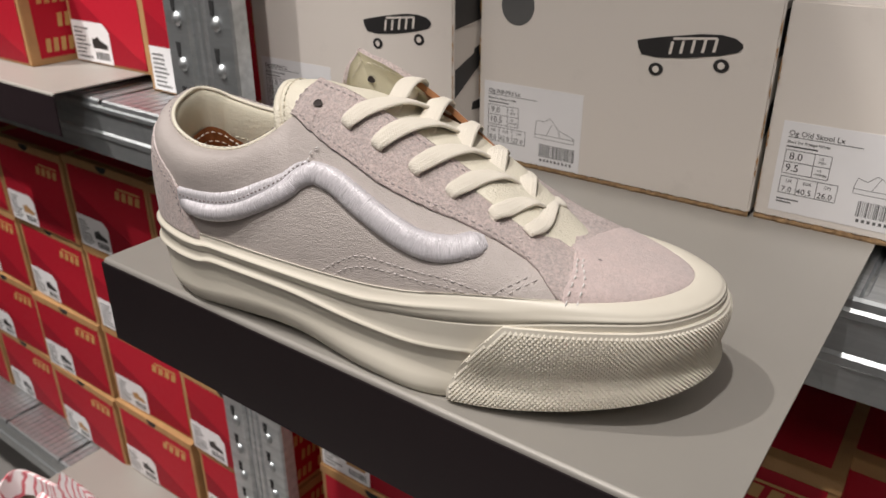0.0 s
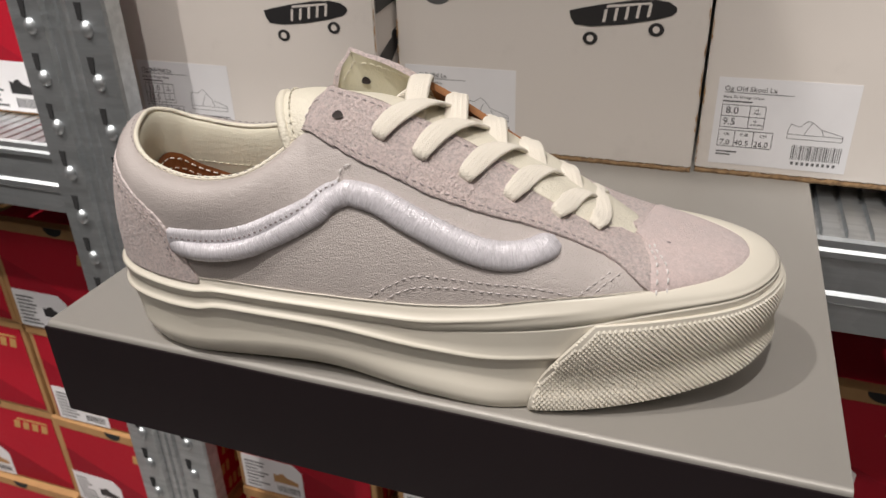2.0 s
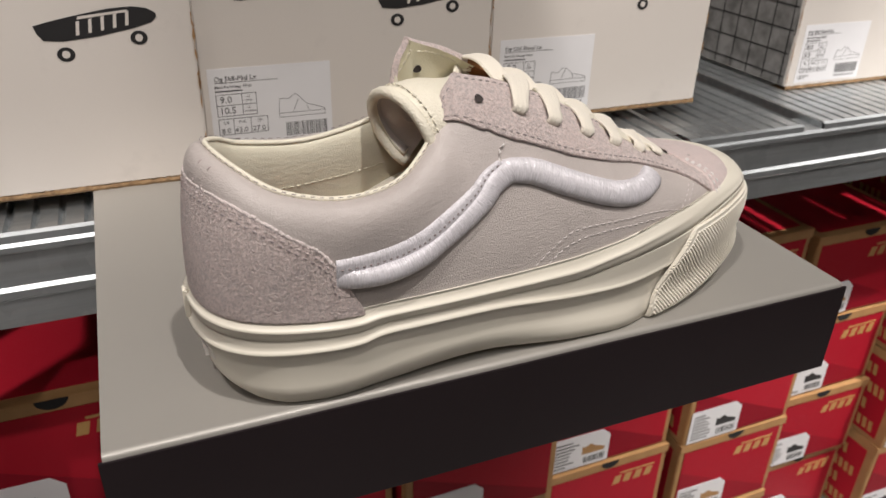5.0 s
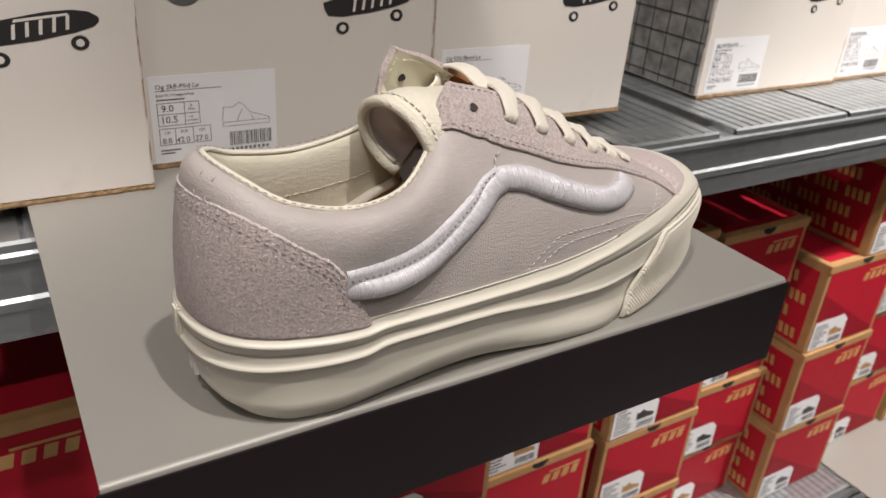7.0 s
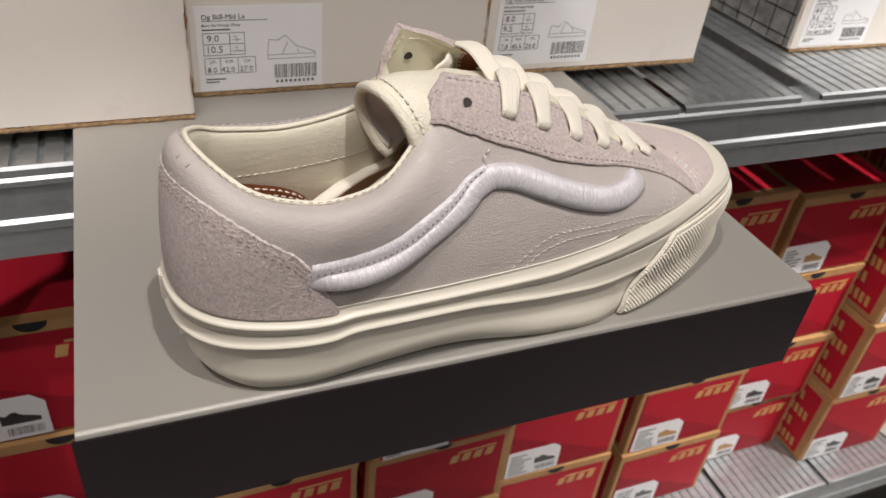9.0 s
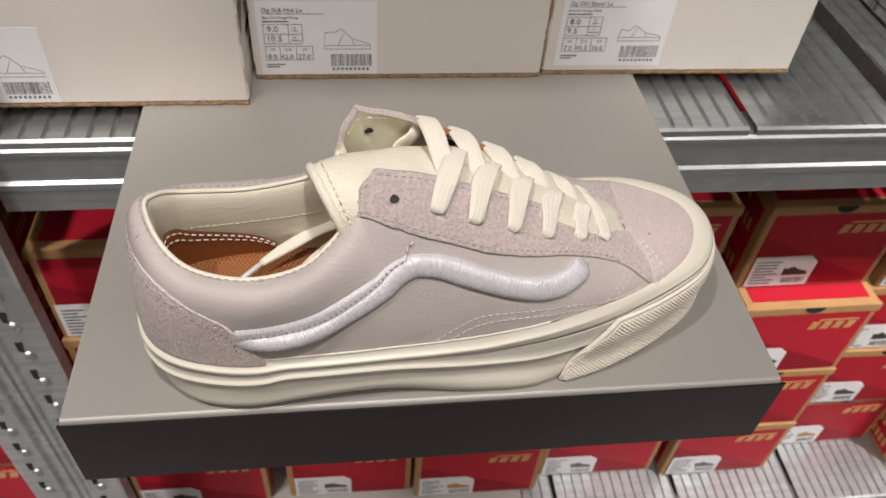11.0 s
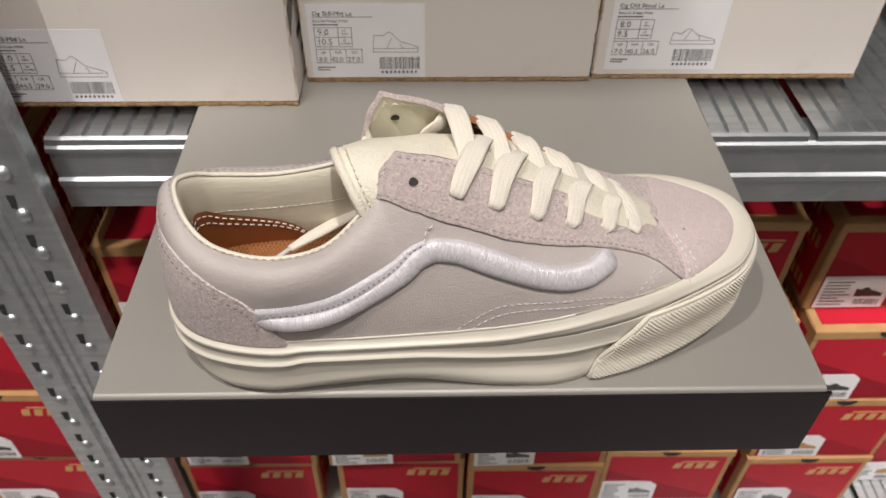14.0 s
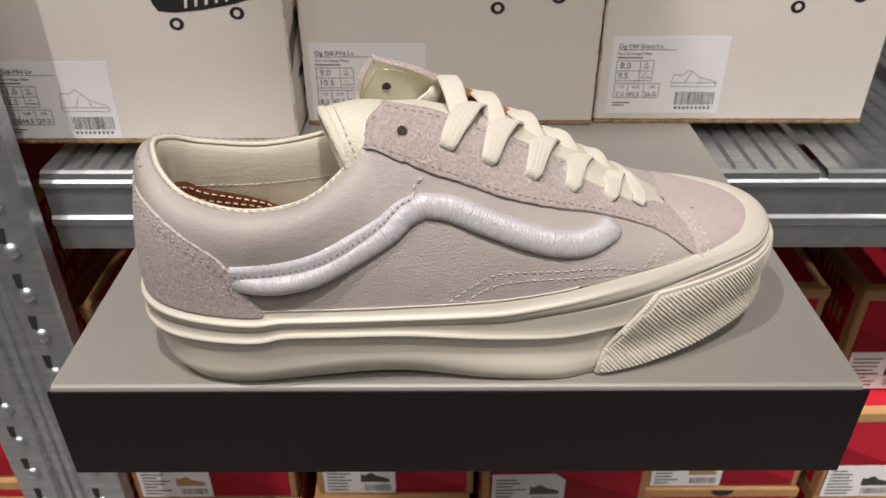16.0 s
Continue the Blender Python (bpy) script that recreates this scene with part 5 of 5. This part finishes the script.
def size_label(parent, x, z, w, h, words, mid, seed):
    """A paper label with its heading, table of sizes, drawing of the shoe and bar code."""
    bm = bmesh.new()
    flat_poly(bm, [(x, z), (x + w, z), (x + w, z + h), (x, z + h)], 0.0, 0.0003)
    paper = part("size_label", bm, M_LABEL, parent, "white paper size label with bar code")
    y, k = -0.0003, w / 0.083
    ink = bmesh.new()
    bar(ink, x + 0.004 * k, x + 0.046 * k, z + h - 0.0098 * k, z + h - 0.0094 * k, y, 0.00012)
    # unreadable small lines as bars
    for dz, ln_ in ((0.0150, 0.018), (0.049, 0.013), (0.051, 0.009)):
        bar(ink, x + 0.004 * k, x + (0.004 + ln_) * k, z + h - (dz + 0.0009) * k, z + h - dz * k, y, 0.00012)
    t = 0.0004 * k
    X = [x + a * k for a in (0.004, 0.021, 0.0305)]
    Z = [z + h - a * k for a in (0.0175, 0.0250, 0.0325)]
    for zz in Z:
        bar(ink, X[0], X[2], zz - t, zz, y, 0.00012)
    for xx in X:
        bar(ink, xx, xx + t, Z[2], Z[0], y, 0.00012)
    X2 = [x + a * k for a in (0.004, 0.014, 0.0255, 0.037)]
    Z2 = [z + h - a * k for a in (0.0345, 0.0455)]
    for zz in Z2:
        bar(ink, X2[0], X2[3], zz - t, zz, y, 0.00012)
    for xx in X2:
        bar(ink, xx, xx + t, Z2[1], Z2[0], y, 0.00012)
    barcode(ink, x + w * 0.60, x + w * 0.95, z + h * 0.12, z + h * 0.29, y, seed)
    shoe_outline(ink, x + w * 0.55, z + h * 0.36, w * 0.39, mid, y)
    for q in range(9):
        bar(ink, x + w * (0.61 + q * 0.037), x + w * (0.63 + q * 0.037), z + h * 0.06, z + h * 0.095, y, 0.00012)
    part("label_print", ink, M_GREYINK, paper, "grey printed lines and bars")
    head, a, b, c1, c2, c3 = words
    for body, size, dx, dz in ((head, 0.0046, 0.004, 0.0085), (a, 0.0066, 0.0065, 0.0235), (b, 0.0066, 0.0055, 0.0310), (c1, 0.0052, 0.0055, 0.0447), (c2, 0.0052, 0.0145, 0.0447), (c3, 0.0052, 0.0265, 0.0447),
                               ("UK", 0.0028, 0.0075, 0.0383), ("EUR", 0.0028, 0.0175, 0.0383), ("CM", 0.0028, 0.0295, 0.0383), ("Blanc De Vintage White", 0.0025, 0.004, 0.0133),
                               ("US", 0.0021, 0.0240, 0.0208), ("MEN", 0.0021, 0.0236, 0.0233), ("US", 0.0021, 0.0240, 0.0283), ("WOMEN", 0.0019, 0.0223, 0.0308)):
        piece("lettering", text_mesh(body, round(size * k, 5)), M_INK, paper, "", pose(x + dx * k, y - 0.0001, z + h - dz * k, 90, 0, 0))


def white_box(x0, x1, y, h, m_z, words, mid, lab, emblem, seed, label, hole_kind=0, grid_side=False):
    w, d, th = x1 - x0, 0.33, 0.003
    tilt = random.Random(seed).uniform(-0.4, 0.4)
    root = thing("shoe_box", label, "shoe box", pose(x0 + w / 2, y, H + m_z, 0, 0, tilt), "pale shoe boxes on the shelf")
    bm = block(-w / 2, w / 2, 0.0, d, 0.0026, h, 0.0012)
    part("box_body", bm, M_WHITEBOX, root)
    # raw corrugated edge of the board along the bottom, thumb hole and printed sides
    rng = random.Random(seed + 3)
    n, verts, faces = 90, [], []
    for k in range(n + 1):
        x = -w / 2 + 0.0004 + (w - 0.0008) * k / n
        up, out_ = 0.0030 + rng.uniform(-0.0006, 0.0010), 0.0003 + rng.uniform(0, 0.0010)
        verts += [(x, 0.02, 0.0), (x, -out_ + 0.0006, 0.0), (x, -out_, 0.0014), (x, -0.0002, up), (x, 0.004, up)]
    part("board_edge", mesh_bm(verts, grid_faces(n + 1, 5)), M_BOARD, root, "torn brown cardboard edge")
    # scuffed upright corners where the brown board shows
    worn = bmesh.new()
    for sx in (-1, 1):
        for k in range(9):
            z0, l = rng.uniform(0.004, h - 0.02), rng.uniform(0.003, 0.014)
            a0, a1 = rng.uniform(0.0004, 0.0013), rng.uniform(0.0002, 0.0008)
            flat_poly(worn, sorted_turn([(sx * (w / 2 - 0.0001), z0), (sx * (w / 2 - a0), z0 + l * 0.4), (sx * (w / 2 - a1), z0 + l * 0.8), (sx * (w / 2 - 0.0001), z0 + l)], sx), -0.0001, 0.0002)
    tagged(part("worn_corner", worn, M_KRAFT, root, "scuffed brown corner"), kind="stuff")
    skateboard_print(root, emblem[0], emblem[1], emblem[2])
    size_label(root, lab[0], lab[1], lab[2], lab[3], words, mid, seed)
    if hole_kind == 2:
        hole = bmesh.new()
        flat_poly(hole, [(-w * 0.35 + 0.0135 * math.cos(t * 0.2618), h - 0.018 + 0.0135 * math.sin(t * 0.2618)) for t in range(24)], 0.0, 0.0003)
        part("thumb_hole", hole, M_GREYINK, root, "round thumb hole")
    if grid_side:
        part("side_sheet", block(-w / 2 - 0.0008, -w / 2 + 0.0002, 0.003, d - 0.002, 0.004, h - 0.002), M_SIDE, root, "grey printed side")
        gl = bmesh.new()
        for k in range(14):
            yy = 0.008 + k * 0.0235
            box_into(gl, -w / 2 - 0.0011, -w / 2 - 0.0007, yy, yy + 0.0011, 0.004, h - 0.003)
        for k in range(6):
            zz = 0.012 + k * 0.022
            box_into(gl, -w / 2 - 0.0012, -w / 2 - 0.0007, 0.004, d - 0.004, zz, zz + 0.0011)
        tagged(part("side_grid", gl, M_INK, root, "black printed grid"), kind="stuff")
    rng = random.Random(seed + 5)
    pr = bmesh.new()
    for s in (-1, 1):
        for k in range(70):
            yy, zz = 0.01 + rng.random() * 0.30, 0.006 + rng.random() * (h - 0.02)
            l, hh = rng.uniform(0.004, 0.03), rng.uniform(0.001, 0.012)
            xx = s * (w / 2 + 0.0002)
            vs = [pr.verts.new((xx, yy + a, zz + b)) for a, b in ((0, 0), (l, rng.uniform(-0.004, 0.004)), (l * 0.9, hh), (0.001, hh * 0.8))]
            pr.faces.new(vs)
    for s in (-1, 1):
        xx = s * (w / 2 + 0.0003)
        for lo_, hi_, run_ in ((0.052, 0.073, 0.035), (h - 0.034, h - 0.006, 0.006)):
            vs = [pr.verts.new((xx, yy, zz)) for yy, zz in ((0.002, lo_), (0.06, lo_ + run_), (0.06, hi_ + run_ * 0.6), (0.002, hi_))]
            pr.faces.new(vs)
    tagged(part("side_print", pr, M_INK, root, "black brush marks printed on the sides"), kind="stuff")
    return root


HB = 0.136
white_box(-0.322, -0.108, 0.250, HB, 0.0, ("Og Sk8-Mid Lx", "11.0", "12.5", "10.0", "44.5", "29.0"), True, (-0.10, 0.004, 0.083, 0.056), (0.055, 0.098, 0.064), 11, "off-white shoe box with black emblem standing on the display sheet")
white_box(-0.1055, 0.1055, 0.281, HB, 0.0, ("Og Sk8-Mid Lx", "9.0", "10.5", "8.0", "42.0", "27.0"), True, (-0.1005, 0.004, 0.083, 0.058), (0.052, 0.100, 0.066), 12, "off-white shoe box with black emblem, thumb hole and size label", 2)
white_box(0.1075, 0.308, 0.284, HB, 0.0, ("Og Old Skool Lx", "8.0", "9.5", "7.0", "40.5", "26.0"), False, (-0.0920, 0.008, 0.083, 0.058), (0.052, 0.100, 0.066), 13, "off-white shoe box with low shoe label half on the shelf")
white_box(0.443, 0.672, 0.312, HB, SHELF, ("Og Old Skool Lx", "8.0", "9.5", "7.0", "40.5", "26.0"), False, (-0.105, 0.006, 0.083, 0.056), (0.06, 0.100, 0.066), 14, "off-white shoe box with patterned sides on the ribbed shelf", 0, True)
white_box(0.676, 0.89, 0.318, HB, SHELF, ("Og Old Skool Lx", "8.0", "9.5", "7.0", "40.5", "26.0"), False, (-0.100, 0.006, 0.083, 0.056), (0.06, 0.100, 0.066), 15, "off-white shoe box at the end of the row")

RED = {}


def wordmark(bm, x, z, w, h, y, thick=0.0003):
    """Four slanting bars under a long stroke: a gold mark as plain shapes."""
    bar(bm, x + w * 0.18, x + w, z + h * 0.86, z + h, y, thick)
    for k in range(4):
        a = x + w * (0.02 + 0.25 * k)
        flat_poly(bm, [(a, z), (a + w * 0.16, z), (a + w * 0.21, z + h * 0.72), (a + w * 0.05, z + h * 0.72)], y, thick)


def red_box(w, h, x, y, z, seed, group):
    """A red board box with kraft edges, gold mark, paper label, thumb notch and printed sides."""
    d = 0.31
    rng = random.Random(seed)
    key = (round(w, 3), round(h, 4), seed % 3)
    at = pose(x + w / 2, y, H + z, 0, 0, rng.uniform(-1.2, 1.2))
    if key in RED:
        return copy_thing(RED[key], at)
    root = thing("shoe_box", "red shoe box with kraft edges, gold mark and white label", "shoe box", at, group)
    part("box_body", block(-w / 2, w / 2, 0.0, d, 0.0, h, 0.0012), M_KRAFT, root, "brown kraft board body and edges")
    e = 0.0075
    f = bmesh.new()
    flat_poly(f, [(-w / 2 + e, 0.004), (w / 2 - e, 0.004), (w / 2 - e, h - 0.012), (-w / 2 + e, h - 0.012)], 0.0, 0.0008)
    front = part("front_panel", f, M_REDBOX, root, "red printed front")
    # the front's lower left is a darker red, cut on a slant
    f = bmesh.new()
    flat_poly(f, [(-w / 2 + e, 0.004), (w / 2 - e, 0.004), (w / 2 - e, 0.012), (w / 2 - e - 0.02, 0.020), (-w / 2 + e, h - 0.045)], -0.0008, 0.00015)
    part("dark_field", f, M_REDDARK, front, "darker red lower left field")
    # lid lip over the front
    part("lid_lip", block(-w / 2 - 0.0006, w / 2 + 0.0006, -0.0016, 0.004, h - 0.0115, h + 0.0004, 0.0006), M_KRAFT, root, "kraft lip of the lid")
    for sx in (-1, 1):
        part("side_panel", block(sx * w / 2 - 0.0006, sx * w / 2 + 0.0006, 0.012, d - 0.004, 0.008, h - 0.014), M_REDBOX, root, "red printed side")
    t = bmesh.new()
    box_into(t, -w / 2 + 0.010, w / 2 - 0.010, 0.010, d - 0.01, h - 0.0002, h + 0.0006)
    part("lid_panel", t, M_REDBOX, root, "red printed lid")
    g = bmesh.new()
    wordmark(g, w / 2 - 0.075, h - 0.040, 0.058, 0.017, -0.0008)
    part("gold_mark", g, M_GOLD, root, "gold printed mark")
    g = bmesh.new()
    for sx in (-1, 1):
        for r in range(4):
            for c in range(6):
                yy, zz = 0.02 + c * 0.047 + (r % 2) * 0.02, 0.014 + r * 0.028
                for q in range(4):
                    a = yy + q * 0.0095
                    if a > d - 0.02:
                        continue
                    xx = sx * (w / 2 + 0.0010)
                    vs = [g.verts.new((xx, a + u, zz + v)) for u, v in ((0, 0), (0.006, 0), (0.0078, 0.016), (0.0018, 0.016))]
                    g.faces.new(vs)
    tagged(part("side_pattern", g, M_GOLD, root, "gold pattern on the sides"), kind="stuff")
    n = bmesh.new()
    flat_poly(n, [(0.012 * math.cos(-math.pi * q / 10), h - 0.0002 + 0.009 * math.sin(-math.pi * q / 10)) for q in range(11)][::-1], -0.0016, 0.0004)
    part("thumb_notch", n, M_SLOT, root, "dark half-round thumb notch")
    lab = bmesh.new()
    lx, lw, lh = -w / 2 + rng.uniform(0.004, 0.010), 0.074, 0.047
    # upper right corner cut away in the shape of a diagonal shadow
    flat_poly(lab, [(lx, 0.003), (lx + lw, 0.003), (lx + lw, 0.003 + lh * 0.8), (lx + lw * 0.86, 0.003 + lh), (lx, 0.003 + lh)], -0.0010, 0.0003)
    paper = part("size_label", lab, M_LABEL, root, "white paper size label")
    ink = bmesh.new()
    for q in range(8):
        bar(ink, lx + 0.004, lx + 0.004 + rng.uniform(0.014, 0.03), 0.007 + q * 0.0048, 0.009 + q * 0.0048, -0.0013, 0.00015)
    barcode(ink, lx + lw * 0.56, lx + lw * 0.93, 0.007, 0.016, -0.0013, seed)
    part("label_print", ink, M_GREYINK, paper, "grey printed lines")
    sh = bmesh.new()
    sx, sz, sw = lx + lw * 0.52, 0.020, lw * 0.40
    flat_poly(sh, [(sx + a * sw, sz + b * sw) for a, b in ((0, 0), (1, 0), (1, 0.16), (0.8, 0.24), (0.55, 0.32), (0.40, 0.46), (0.28, 0.44), (0.15, 0.34), (0.0, 0.40))], -0.0013, 0.00015)
    part("shoe_picture", sh, M_INK if seed % 3 else M_KRAFT, paper, "small printed shoe picture")
    RED[key] = root
    return root


def stack(x, w, h, y, rows, base, seed, top=(0.0, 0.0), group="red shoe boxes under the shelf"):
    """Boxes on one another; the uppermost stands off the rest by top."""
    rng = random.Random(seed)
    for r in range(rows):
        red_box(w, h - 0.0008, x + rng.uniform(-0.003, 0.003) + (top[0] if r == rows - 1 else 0), y + rng.uniform(-0.005, 0.005) + (top[1] if r == rows - 1 else 0), base + r * h, seed * 7 + r, group)


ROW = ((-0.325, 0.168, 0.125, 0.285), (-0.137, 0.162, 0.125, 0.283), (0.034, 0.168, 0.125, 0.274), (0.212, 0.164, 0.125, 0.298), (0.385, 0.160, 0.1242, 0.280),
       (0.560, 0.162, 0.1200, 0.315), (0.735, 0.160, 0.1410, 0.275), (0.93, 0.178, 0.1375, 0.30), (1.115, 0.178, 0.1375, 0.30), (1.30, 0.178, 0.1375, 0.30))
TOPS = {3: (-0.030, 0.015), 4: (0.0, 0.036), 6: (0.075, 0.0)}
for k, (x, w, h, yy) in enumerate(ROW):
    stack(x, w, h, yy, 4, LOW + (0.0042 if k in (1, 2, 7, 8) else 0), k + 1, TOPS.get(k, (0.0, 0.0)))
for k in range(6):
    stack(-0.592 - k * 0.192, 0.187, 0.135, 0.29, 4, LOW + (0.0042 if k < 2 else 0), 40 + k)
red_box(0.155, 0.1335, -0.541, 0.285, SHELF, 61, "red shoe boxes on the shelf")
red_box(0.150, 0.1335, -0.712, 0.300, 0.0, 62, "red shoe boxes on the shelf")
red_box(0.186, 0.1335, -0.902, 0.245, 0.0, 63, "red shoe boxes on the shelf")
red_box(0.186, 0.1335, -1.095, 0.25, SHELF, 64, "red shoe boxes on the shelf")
